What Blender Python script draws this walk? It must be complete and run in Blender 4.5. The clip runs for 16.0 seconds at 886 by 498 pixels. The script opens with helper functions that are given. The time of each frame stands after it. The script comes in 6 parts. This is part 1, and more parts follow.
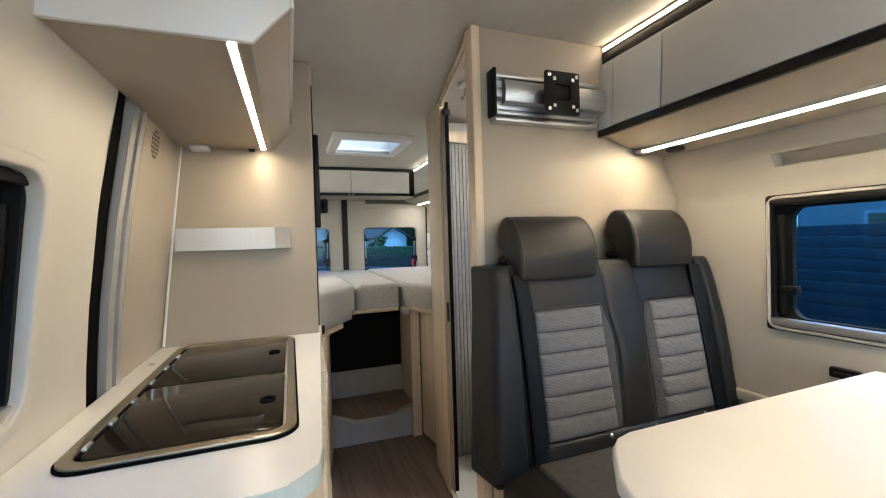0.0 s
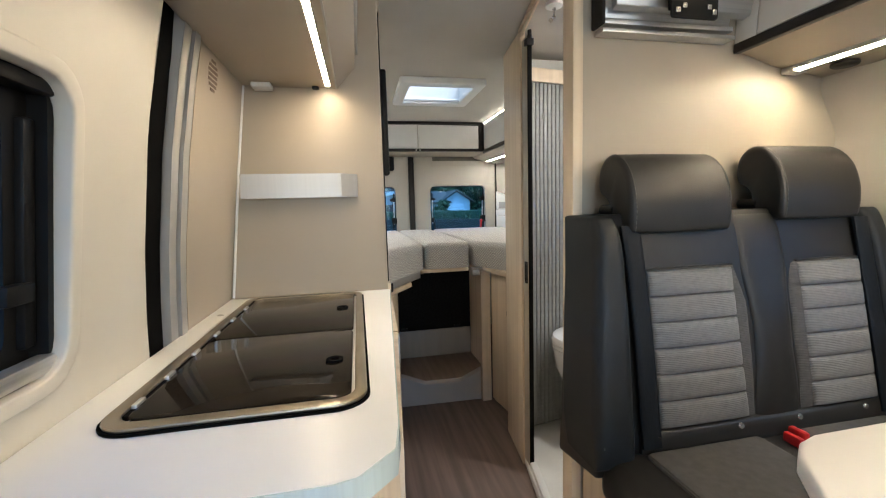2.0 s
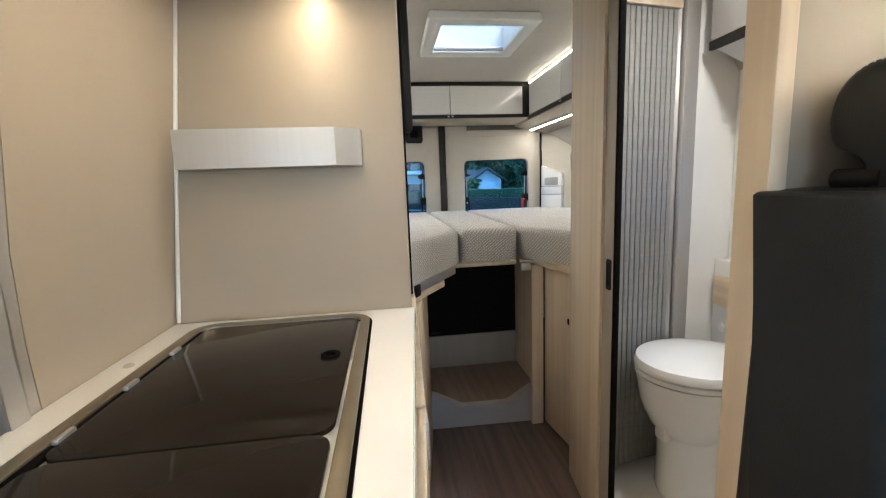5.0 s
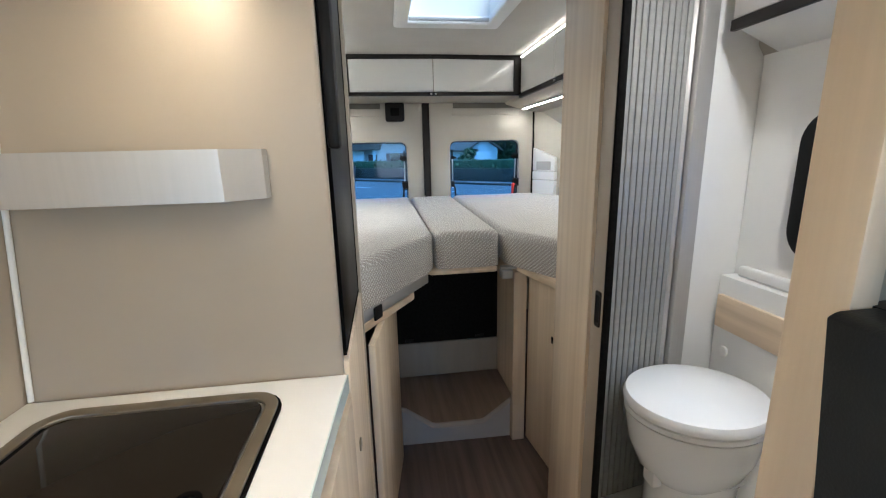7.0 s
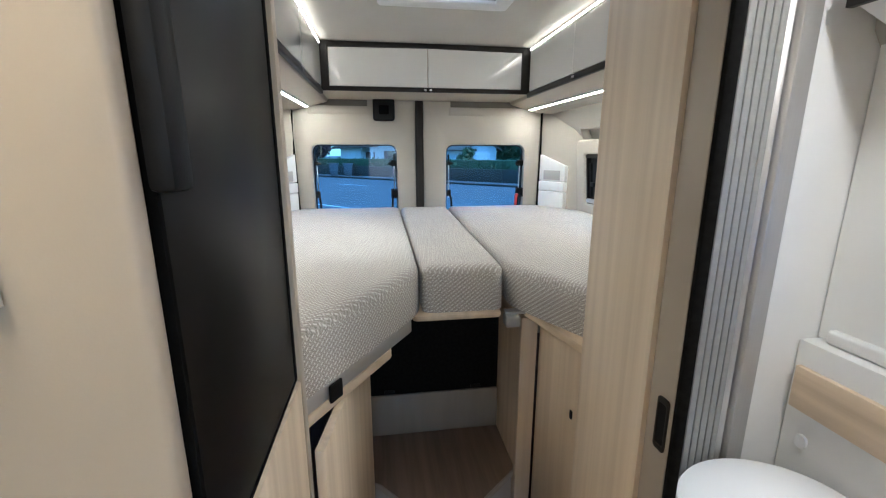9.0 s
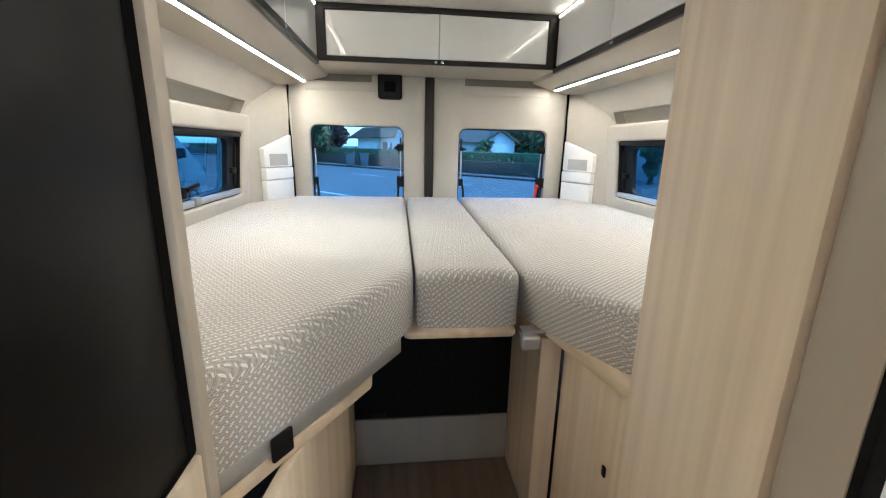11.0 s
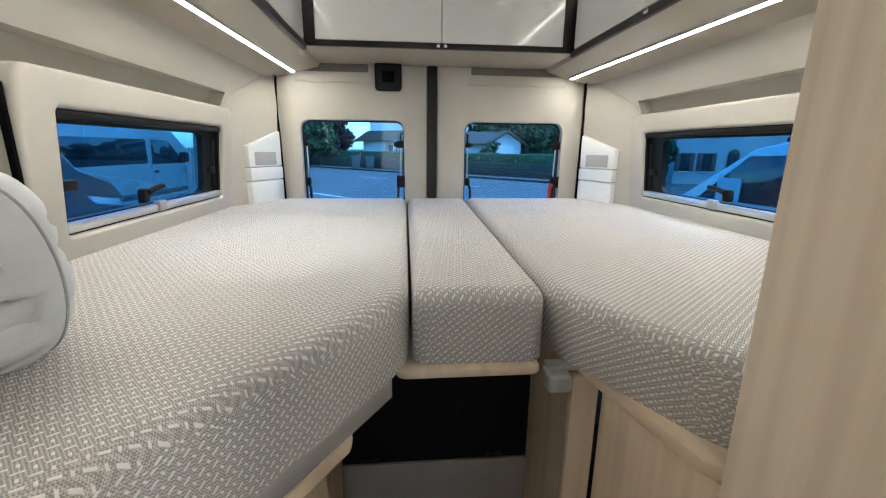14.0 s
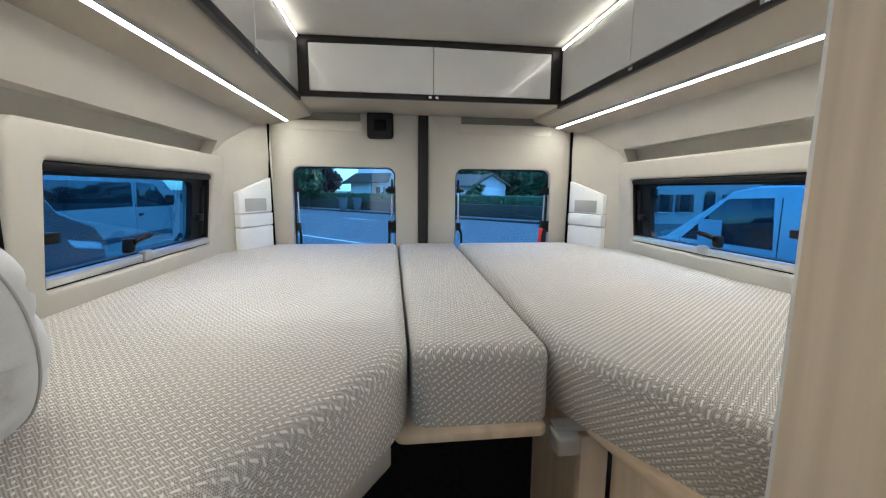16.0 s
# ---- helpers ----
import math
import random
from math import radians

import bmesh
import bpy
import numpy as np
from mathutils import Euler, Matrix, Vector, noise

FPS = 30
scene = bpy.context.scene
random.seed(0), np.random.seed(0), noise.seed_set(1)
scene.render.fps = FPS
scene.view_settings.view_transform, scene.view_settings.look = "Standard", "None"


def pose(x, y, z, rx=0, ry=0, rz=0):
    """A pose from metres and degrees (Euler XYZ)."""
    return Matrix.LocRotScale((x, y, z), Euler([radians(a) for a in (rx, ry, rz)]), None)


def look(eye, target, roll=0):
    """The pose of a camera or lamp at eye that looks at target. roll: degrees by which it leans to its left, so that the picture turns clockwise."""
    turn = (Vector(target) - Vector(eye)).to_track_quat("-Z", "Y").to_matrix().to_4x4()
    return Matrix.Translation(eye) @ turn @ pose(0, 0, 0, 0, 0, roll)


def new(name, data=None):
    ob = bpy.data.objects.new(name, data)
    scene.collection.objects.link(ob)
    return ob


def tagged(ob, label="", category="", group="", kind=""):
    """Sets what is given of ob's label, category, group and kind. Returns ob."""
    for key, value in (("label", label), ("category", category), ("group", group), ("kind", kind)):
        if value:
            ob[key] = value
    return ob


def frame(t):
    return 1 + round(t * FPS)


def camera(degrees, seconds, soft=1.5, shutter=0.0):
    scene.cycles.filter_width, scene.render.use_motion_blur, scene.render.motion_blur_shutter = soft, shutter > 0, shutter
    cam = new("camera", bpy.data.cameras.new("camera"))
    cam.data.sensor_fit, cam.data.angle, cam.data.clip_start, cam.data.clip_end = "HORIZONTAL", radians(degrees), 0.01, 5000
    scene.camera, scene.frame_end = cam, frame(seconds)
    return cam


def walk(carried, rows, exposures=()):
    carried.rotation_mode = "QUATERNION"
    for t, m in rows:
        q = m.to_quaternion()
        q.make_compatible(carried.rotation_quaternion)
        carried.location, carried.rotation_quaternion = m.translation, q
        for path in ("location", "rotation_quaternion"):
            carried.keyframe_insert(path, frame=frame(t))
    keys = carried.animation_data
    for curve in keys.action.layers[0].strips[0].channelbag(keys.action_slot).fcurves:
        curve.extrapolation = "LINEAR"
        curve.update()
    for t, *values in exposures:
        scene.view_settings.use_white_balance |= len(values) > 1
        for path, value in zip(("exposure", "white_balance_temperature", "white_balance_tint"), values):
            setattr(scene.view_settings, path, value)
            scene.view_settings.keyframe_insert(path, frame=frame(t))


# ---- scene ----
cam = camera(93.9, 16.0, soft=1.15)
PATH = [
    (0, (-0.095, 0.22, 1.215), (0.598, 2.095, 1.177), -1.7),
    (0.5, (-0.096, 0.241, 1.208), (0.525, 2.141, 1.139), -1.7),
    (1, (-0.094, 0.274, 1.197), (0.455, 2.194, 1.096), -1.6),
    (1.5, (-0.098, 0.33, 1.182), (0.377, 2.266, 1.026), -1.7),
    (2, (-0.096, 0.401, 1.165), (0.3, 2.351, 0.966), -1.6),
    (2.5, (-0.103, 0.466, 1.163), (0.211, 2.429, 0.942), -1.6),
    (3, (-0.114, 0.519, 1.161), (0.14, 2.49, 0.931), -1.6),
    (3.7, (-0.086, 0.648, 1.158), (0.142, 2.613, 0.908), -1.7),
    (4.3, (-0.062, 0.765, 1.156), (0.168, 2.727, 0.886), -1.9),
    (4.8, (-0.046, 0.858, 1.156), (0.198, 2.818, 0.866), -2.1),
    (5.3, (-0.044, 0.942, 1.159), (0.212, 2.901, 0.853), -2.2),
    (5.5, (-0.034, 0.966, 1.175), (0.233, 2.921, 0.848), -2.0),
    (6, (0.009, 1.021, 1.228), (0.286, 2.967, 0.859), -1.9),
    (6.5, (0.057, 1.058, 1.259), (0.321, 2.999, 0.853), -1.7),
    (7, (0.082, 1.115, 1.263), (0.345, 3.049, 0.823), -1.4),
    (7.5, (0.102, 1.214, 1.272), (0.357, 3.145, 0.817), -1.0),
    (8, (0.119, 1.327, 1.289), (0.377, 3.255, 0.826), -0.8),
    (8.5, (0.141, 1.4, 1.308), (0.402, 3.329, 0.85), -0.6),
    (9, (0.158, 1.492, 1.305), (0.438, 3.422, 0.859), -0.0),
    (11.3, (0.231, 1.788, 1.243), (0.423, 3.719, 0.76), 1.3),
    (11.5, (0.23, 1.81, 1.231), (0.405, 3.744, 0.751), 1.1),
    (12, (0.237, 1.857, 1.224), (0.396, 3.789, 0.732), 0.9),
    (12.5, (0.248, 1.888, 1.221), (0.394, 3.82, 0.724), 0.7),
    (13, (0.26, 1.918, 1.225), (0.403, 3.851, 0.73), 0.6),
    (13.5, (0.263, 1.951, 1.229), (0.429, 3.884, 0.744), 0.6),
    (14, (0.26, 1.979, 1.228), (0.438, 3.914, 0.757), 0.6),
    (14.5, (0.246, 2.002, 1.229), (0.449, 3.942, 0.787), 0.6),
    (15, (0.239, 2.014, 1.227), (0.461, 3.961, 0.826), 0.6),
    (15.5, (0.24, 2.011, 1.233), (0.474, 3.967, 0.888), 0.5),
    (16, (0.237, 2.007, 1.249), (0.48, 3.972, 0.969), 0.5),
]
walk(cam, [(t, look(eye, target, roll)) for t, eye, target, roll in PATH],
     [(0, 3.12, 6500, 10), (3, 3.25, 6500, 10), (5.5, 3.25, 6350, 10), (7, 3.25, 5980, 10), (8.5, 3.2, 5950, 10), (9, 3.3, 5980, 10), (11.5, 3.55, 6350, 10), (14, 3.27, 6180, 10), (16, 3.12, 6100, 10)])

# ---- world and daylight ----
world = bpy.data.worlds.new("world")
scene.world = world
world.use_nodes = True
wn = world.node_tree.nodes
wl = world.node_tree.links
sky = wn.new("ShaderNodeTexSky")
sky.sky_type = "NISHITA"
sky.sun_disc = False
sky.sun_elevation = radians(60)
sky.sun_rotation = radians(120)
sky.air_density, sky.dust_density, sky.ozone_density = 1.0, 1.0, 2.0
wn["Background"].inputs["Strength"].default_value = 0.12
cool = wn.new("ShaderNodeMix")
cool.data_type, cool.blend_type = "RGBA", "MULTIPLY"
cool.inputs["Factor"].default_value = 1.0
cool.inputs["B"].default_value = (0.74, 0.95, 1.04, 1)
wl.new(sky.outputs["Color"], cool.inputs["A"])
wl.new(cool.outputs["Result"], wn["Background"].inputs["Color"])

sun_data = bpy.data.lights.new("sun", "SUN")
sun_data.energy, sun_data.angle, sun_data.color = 0.6, radians(40), (0.85, 0.95, 1.0)
sun = new("sun", sun_data)
sun.matrix_world = pose(0, 0, 20, 30, 0, 60)

# the sky's light through the cab windscreen
cab_data = bpy.data.lights.new("windscreen_daylight", "AREA")
cab_data.shape, cab_data.size, cab_data.size_y = "RECTANGLE", 1.6, 0.95
cab_data.energy, cab_data.color = 2.2, (0.92, 0.97, 1.0)
cab_light = new("windscreen_daylight", cab_data)
cab_light.matrix_world = pose(0.39, -1.79, 1.3, 90, 0, 0)

LED_WARM, LED_REAR = (1.0, 0.82, 0.58), (1.0, 0.955, 0.84)
LED_POWER_KITCHEN, LED_POWER_FRONT, LED_POWER_REAR, LED_POWER_TOP = 11.5, 17.0, 11.8, 2.0


# ---- materials ----
def material(name, color=(0.5, 0.5, 0.5), rough=0.5, metal=0.0, second=None, scale=(8, 8, 8), detail=4.0, lo=0.35, hi=0.65,
             bump=0.0, bump_scale=150.0, coat=0.0, rough_var=0.0, spec=0.5, sheen=0.0):
    """A surface with two colours mixed by stretched noise, fine bump and slightly uneven gloss."""
    m = bpy.data.materials.new(name)
    m.use_nodes = True
    n, l = m.node_tree.nodes, m.node_tree.links
    b = n["Principled BSDF"]
    b.inputs["Roughness"].default_value = rough
    b.inputs["Metallic"].default_value = metal
    b.inputs["Coat Weight"].default_value = coat
    b.inputs["Coat Roughness"].default_value = 0.03
    b.inputs["Specular IOR Level"].default_value = spec
    b.inputs["Sheen Weight"].default_value = sheen
    co = n.new("ShaderNodeTexCoord")
    mp = n.new("ShaderNodeMapping")
    mp.inputs["Scale"].default_value = scale
    l.new(co.outputs["Object"], mp.inputs["Vector"])
    tex = n.new("ShaderNodeTexNoise")
    tex.inputs["Scale"].default_value = 1.0
    tex.inputs["Detail"].default_value = detail
    l.new(mp.outputs["Vector"], tex.inputs["Vector"])
    ramp = n.new("ShaderNodeValToRGB")
    e = ramp.color_ramp.elements
    e[0].position, e[1].position = lo, hi
    e[0].color = (*color, 1)
    e[1].color = (*(second or [c * 0.93 for c in color]), 1)
    l.new(tex.outputs["Fac"], ramp.inputs["Fac"])
    l.new(ramp.outputs["Color"], b.inputs["Base Color"])
    if rough_var:
        mr = n.new("ShaderNodeMapRange")
        mr.inputs["To Min"].default_value = max(0.0, rough - rough_var)
        mr.inputs["To Max"].default_value = rough + rough_var
        big = n.new("ShaderNodeTexNoise")
        big.inputs["Scale"].default_value = 5.0
        l.new(co.outputs["Object"], big.inputs["Vector"])
        l.new(big.outputs["Fac"], mr.inputs["Value"])
        l.new(mr.outputs["Result"], b.inputs["Roughness"])
    if bump:
        fine = n.new("ShaderNodeTexNoise")
        fine.inputs["Scale"].default_value = bump_scale
        fine.inputs["Detail"].default_value = 3.0
        l.new(co.outputs["Object"], fine.inputs["Vector"])
        bp = n.new("ShaderNodeBump")
        bp.inputs["Strength"].default_value = bump
        bp.inputs["Distance"].default_value = 0.002
        l.new(fine.outputs["Fac"], bp.inputs["Height"])
        l.new(bp.outputs["Normal"], b.inputs["Normal"])
    return m


def glow(name, color, strength):
    m = bpy.data.materials.new(name)
    m.use_nodes = True
    b = m.node_tree.nodes["Principled BSDF"]
    b.inputs["Base Color"].default_value = (0.8, 0.8, 0.8, 1)
    b.inputs["Emission Color"].default_value = (*color, 1)
    b.inputs["Emission Strength"].default_value = strength
    return m


def math_node(n, l, op, a, b=None):
    k = n.new("ShaderNodeMath")
    k.operation = op
    for i, v in enumerate((a, b)):
        if v is None:
            continue
        if isinstance(v, (int, float)):
            k.inputs[i].default_value = v
        else:
            l.new(v, k.inputs[i])
    return k.outputs[0]


def clear_glass(name, tint):
    """A thin pane: tinted see-through with a mirror gloss that grows at a slant."""
    m = bpy.data.materials.new(name)
    m.use_nodes = True
    n, l = m.node_tree.nodes, m.node_tree.links
    n.remove(n["Principled BSDF"])
    tr = n.new("ShaderNodeBsdfTransparent")
    tr.inputs["Color"].default_value = (*tint, 1)
    gl = n.new("ShaderNodeBsdfGlossy")
    gl.inputs["Roughness"].default_value = 0.01
    lw = n.new("ShaderNodeLayerWeight")
    lw.inputs["Blend"].default_value = 0.5
    edge = math_node(n, l, "POWER", lw.outputs["Facing"], 5.0)
    mx = n.new("ShaderNodeMixShader")
    l.new(math_node(n, l, "ADD", math_node(n, l, "MULTIPLY", edge, 0.6), 0.02), mx.inputs["Fac"])
    l.new(tr.outputs["BSDF"], mx.inputs[1])
    l.new(gl.outputs["BSDF"], mx.inputs[2])
    l.new(mx.outputs["Shader"], n["Material Output"].inputs["Surface"])
    return m


def woven_cover(name, ground, thread, pitch):
    """Knitted mattress cover: bright slanted stitches, long and short in turn, on a darker mesh."""
    m = bpy.data.materials.new(name)
    m.use_nodes = True
    n, l = m.node_tree.nodes, m.node_tree.links
    b = n["Principled BSDF"]
    b.inputs["Roughness"].default_value = 0.9
    b.inputs["Specular IOR Level"].default_value = 0.15
    b.inputs["Sheen Weight"].default_value = 0.15
    co = n.new("ShaderNodeTexCoord")
    sep = n.new("ShaderNodeSeparateXYZ")
    l.new(co.outputs["Object"], sep.inputs["Vector"])
    geo = n.new("ShaderNodeNewGeometry")
    nor = n.new("ShaderNodeSeparateXYZ")
    l.new(geo.outputs["True Normal"], nor.inputs["Vector"])
    flat = math_node(n, l, "GREATER_THAN", nor.outputs["Z"], 0.4)
    side = math_node(n, l, "SUBTRACT", 1.0, flat)
    round_u = math_node(n, l, "SUBTRACT", math_node(n, l, "MULTIPLY", sep.outputs["Y"], nor.outputs["X"]), math_node(n, l, "MULTIPLY", sep.outputs["X"], nor.outputs["Y"]))
    pick_u = math_node(n, l, "ADD", math_node(n, l, "MULTIPLY", sep.outputs["X"], flat), math_node(n, l, "MULTIPLY", round_u, side))
    pick_v = math_node(n, l, "ADD", math_node(n, l, "MULTIPLY", sep.outputs["Y"], flat), math_node(n, l, "MULTIPLY", sep.outputs["Z"], side))
    cs, sn = math.cos(radians(38)) / pitch, math.sin(radians(38)) / pitch
    u = math_node(n, l, "ADD", math_node(n, l, "MULTIPLY", pick_u, cs), math_node(n, l, "MULTIPLY", pick_v, sn))
    v = math_node(n, l, "SUBTRACT", math_node(n, l, "MULTIPLY", pick_v, cs), math_node(n, l, "MULTIPLY", pick_u, sn))
    cell = math_node(n, l, "ADD", math_node(n, l, "FLOOR", u), math_node(n, l, "FLOOR", v))
    odd = math_node(n, l, "MODULO", math_node(n, l, "ABSOLUTE", cell), 2.0)
    even = math_node(n, l, "SUBTRACT", 1.0, odd)
    fu = math_node(n, l, "ABSOLUTE", math_node(n, l, "SUBTRACT", math_node(n, l, "FRACT", u), 0.5))
    fv = math_node(n, l, "ABSOLUTE", math_node(n, l, "SUBTRACT", math_node(n, l, "FRACT", v), 0.5))
    across = math_node(n, l, "ADD", math_node(n, l, "MULTIPLY", fv, even), math_node(n, l, "MULTIPLY", fu, odd))
    along = math_node(n, l, "ADD", math_node(n, l, "MULTIPLY", fu, even), math_node(n, l, "MULTIPLY", math_node(n, l, "ADD", fv, 0.20), odd))
    s1 = n.new("ShaderNodeMapRange")
    s1.inputs["From Min"].default_value, s1.inputs["From Max"].default_value = 0.18, 0.08
    l.new(across, s1.inputs["Value"])
    s2 = n.new("ShaderNodeMapRange")
    s2.inputs["From Min"].default_value, s2.inputs["From Max"].default_value = 0.50, 0.36
    l.new(along, s2.inputs["Value"])
    stitch = math_node(n, l, "MULTIPLY", s1.outputs["Result"], s2.outputs["Result"])
    mesh_tex = n.new("ShaderNodeTexChecker")
    mesh_tex.inputs["Scale"].default_value = 5.0 / pitch
    mesh_tex.inputs["Color1"].default_value = (*ground, 1)
    mesh_tex.inputs["Color2"].default_value = (*[c * 0.5 for c in ground], 1)
    l.new(co.outputs["Object"], mesh_tex.inputs["Vector"])
    blotch = n.new("ShaderNodeTexNoise")
    blotch.inputs["Scale"].default_value = 3.0
    l.new(co.outputs["Object"], blotch.inputs["Vector"])
    mix = n.new("ShaderNodeMix")
    mix.data_type = "RGBA"
    l.new(stitch, mix.inputs["Factor"])
    l.new(mesh_tex.outputs["Color"], mix.inputs["A"])
    mix.inputs["B"].default_value = (*thread, 1)
    hsv = n.new("ShaderNodeHueSaturation")
    mr = n.new("ShaderNodeMapRange")
    mr.inputs["To Min"].default_value, mr.inputs["To Max"].default_value = 0.9, 1.08
    l.new(blotch.outputs["Fac"], mr.inputs["Value"])
    l.new(mr.outputs["Result"], hsv.inputs["Value"])
    l.new(mix.outputs["Result"], hsv.inputs["Color"])
    l.new(hsv.outputs["Color"], b.inputs["Base Color"])
    bp = n.new("ShaderNodeBump")
    bp.inputs["Strength"].default_value = 0.5
    bp.inputs["Distance"].default_value = 0.003
    l.new(stitch, bp.inputs["Height"])
    l.new(bp.outputs["Normal"], b.inputs["Normal"])
    return m


def ribbed_cloth(name, color, dark, ribs):
    """Corded upholstery with fine level ribs."""
    m = material(name, color, 0.9, second=dark, scale=(70, 70, 90), detail=5, lo=0.3, hi=0.7, bump=0.0, spec=0.2)
    n, l = m.node_tree.nodes, m.node_tree.links
    co = n.new("ShaderNodeTexCoord")
    wv = n.new("ShaderNodeTexWave")
    wv.bands_direction = "Z"
    wv.inputs["Scale"].default_value = ribs
    wv.inputs["Distortion"].default_value = 0.12
    l.new(co.outputs["Object"], wv.inputs["Vector"])
    bp = n.new("ShaderNodeBump")
    bp.inputs["Strength"].default_value = 0.4
    bp.inputs["Distance"].default_value = 0.002
    l.new(wv.outputs["Fac"], bp.inputs["Height"])
    l.new(bp.outputs["Normal"], n["Principled BSDF"].inputs["Normal"])
    return m


GREIGE = material("greige_laminate", (0.392, 0.337, 0.265), 0.42, second=(0.412, 0.356, 0.282), scale=(3, 3, 3), bump=0.05, bump_scale=400, rough_var=0.05)
CREAM = material("cream_cladding", (0.455, 0.427, 0.372), 0.55, second=(0.432, 0.405, 0.352), scale=(4, 4, 4), bump=0.08, bump_scale=500, rough_var=0.06)
# the cream cladding again, lightened to carry the brighter light on the door side
DOORSKIN_LIT = material("cream_door_skin_lit", (0.60, 0.565, 0.495), 0.5, second=(0.575, 0.54, 0.47), scale=(4, 4, 4), bump=0.08, bump_scale=500, rough_var=0.06)
CEIL = material("ceiling_felt", (0.55, 0.525, 0.475), 0.8, second=(0.525, 0.50, 0.45), scale=(5, 5, 5), bump=0.1, bump_scale=600)
WOOD = material("light_ash_wood", (0.77, 0.64, 0.48), 0.45, second=(0.63, 0.505, 0.365), scale=(34, 34, 0.8), detail=7, lo=0.34, hi=0.70, bump=0.08, bump_scale=200, rough_var=0.06)
WOOD_FLAT = material("light_ash_wood_level", (0.72, 0.575, 0.41), 0.45, second=(0.56, 0.43, 0.295), scale=(26, 1.2, 26), detail=6, lo=0.38, hi=0.68, bump=0.08, bump_scale=200)
FLOORM = material("grey_brown_vinyl", (0.235, 0.175, 0.15), 0.42, second=(0.145, 0.105, 0.09), scale=(30, 1.6, 30), detail=6, lo=0.34, hi=0.66, bump=0.08, bump_scale=260, rough_var=0.08)
STEPM = material("dark_oak_vinyl", (0.25, 0.185, 0.145), 0.45, second=(0.16, 0.115, 0.09), scale=(30, 2, 30), detail=6, bump=0.08)
WORKTOP = material("white_worktop", (0.82, 0.815, 0.79), 0.3, second=(0.80, 0.795, 0.77), scale=(6, 6, 6), bump=0.02, bump_scale=700, rough_var=0.05)
EDGE = material("pale_green_edge", (0.66, 0.77, 0.76), 0.25, scale=(200, 2, 2), coat=0.3)
GLOSSW = material("gloss_white_lacquer", (0.74, 0.73, 0.71), 0.035, second=(0.73, 0.72, 0.70), scale=(2, 2, 2), coat=0.6)
MATTW = material("matt_white_front", (0.74, 0.74, 0.74), 0.32, second=(0.72, 0.72, 0.72), scale=(3, 3, 3), coat=0.1)
PLASTIC = material("white_plastic", (0.80, 0.80, 0.78), 0.35, second=(0.77, 0.77, 0.75), scale=(3, 3, 3), rough_var=0.06)
CERAMIC = material("toilet_ceramic", (0.86, 0.86, 0.85), 0.12, second=(0.85, 0.85, 0.84), scale=(2, 2, 2), coat=0.5)
BLACKF = material("black_fridge_front", (0.006, 0.0056, 0.0054), 0.36, second=(0.008, 0.0075, 0.0072), spec=0.14, scale=(3, 3, 3), bump=0.05, bump_scale=900, rough_var=0.05)
BLACKP = material("black_plastic", (0.005, 0.005, 0.0052), 0.5, second=(0.007, 0.007, 0.0072), spec=0.2, scale=(20, 20, 20), bump=0.08, bump_scale=600)
RUBBER = material("black_rubber", (0.003, 0.003, 0.003), 0.9, second=(0.004, 0.004, 0.004), scale=(20, 20, 20), spec=0.05)
VOID = material("near_black_matt", (0.006, 0.006, 0.006), 0.95, second=(0.010, 0.010, 0.010), scale=(80, 80, 80), spec=0.1)
DARKTRIM = material("dark_brown_trim", (0.017, 0.0145, 0.013), 0.42, second=(0.021, 0.018, 0.016), spec=0.25, scale=(10, 10, 10))
ALU = material("brushed_aluminium", (0.70, 0.70, 0.69), 0.42, 1.0, second=(0.62, 0.62, 0.62), scale=(4, 4, 260), detail=2)
SILVER = material("satin_silver", (0.47, 0.46, 0.44), 0.42, 0.5, second=(0.455, 0.445, 0.425), scale=(120, 3, 3), detail=2)
CHROME = material("chrome", (0.85, 0.85, 0.85), 0.12, 1.0)
BRASS = material("bronze_rim", (0.40, 0.35, 0.28), 0.36, 1.0, second=(0.30, 0.26, 0.20), scale=(6, 6, 6))
HOBGLASS = material("smoked_glass_lid", (0.014, 0.011, 0.0085), 0.06, second=(0.017, 0.0135, 0.0105), scale=(3, 3, 3), spec=0.06)
LEATHER = material("charcoal_leatherette", (0.021, 0.0205, 0.020), 0.42, second=(0.015, 0.0147, 0.0143), spec=0.32, scale=(14, 14, 14), bump=0.25, bump_scale=420, rough_var=0.08)
LEATHER2 = material("slate_leatherette", (0.016, 0.0185, 0.021), 0.46, second=(0.012, 0.0142, 0.0165), spec=0.28, scale=(14, 14, 14), bump=0.25, bump_scale=420)
BELT = material("navy_belt_webbing", (0.007, 0.010, 0.014), 0.6, second=(0.004, 0.006, 0.009), spec=0.2, scale=(400, 400, 30), bump=0.2)
CORD = ribbed_cloth("grey_corded_cloth", (0.180, 0.183, 0.185), (0.150, 0.152, 0.154), 80)
CORD2 = ribbed_cloth("dark_corded_cloth", (0.090, 0.090, 0.089), (0.072, 0.072, 0.071), 80)
THREAD = material("seam_thread", (0.10, 0.098, 0.095), 0.8)
COVER = woven_cover("woven_mattress_cover", (0.56, 0.52, 0.465), (0.78, 0.755, 0.705), 0.0108)
PIPE = material("grey_piping", (0.46, 0.46, 0.46), 0.8)
LINEN = material("light_grey_pillow_linen", (0.64, 0.645, 0.65), 0.85, second=(0.59, 0.595, 0.60), scale=(9, 9, 9), bump=0.2, bump_scale=500, sheen=0.2)
TAMB = material("grey_tambour", (0.275, 0.275, 0.26), 0.55, second=(0.25, 0.25, 0.237), scale=(3, 3, 60), rough_var=0.05)
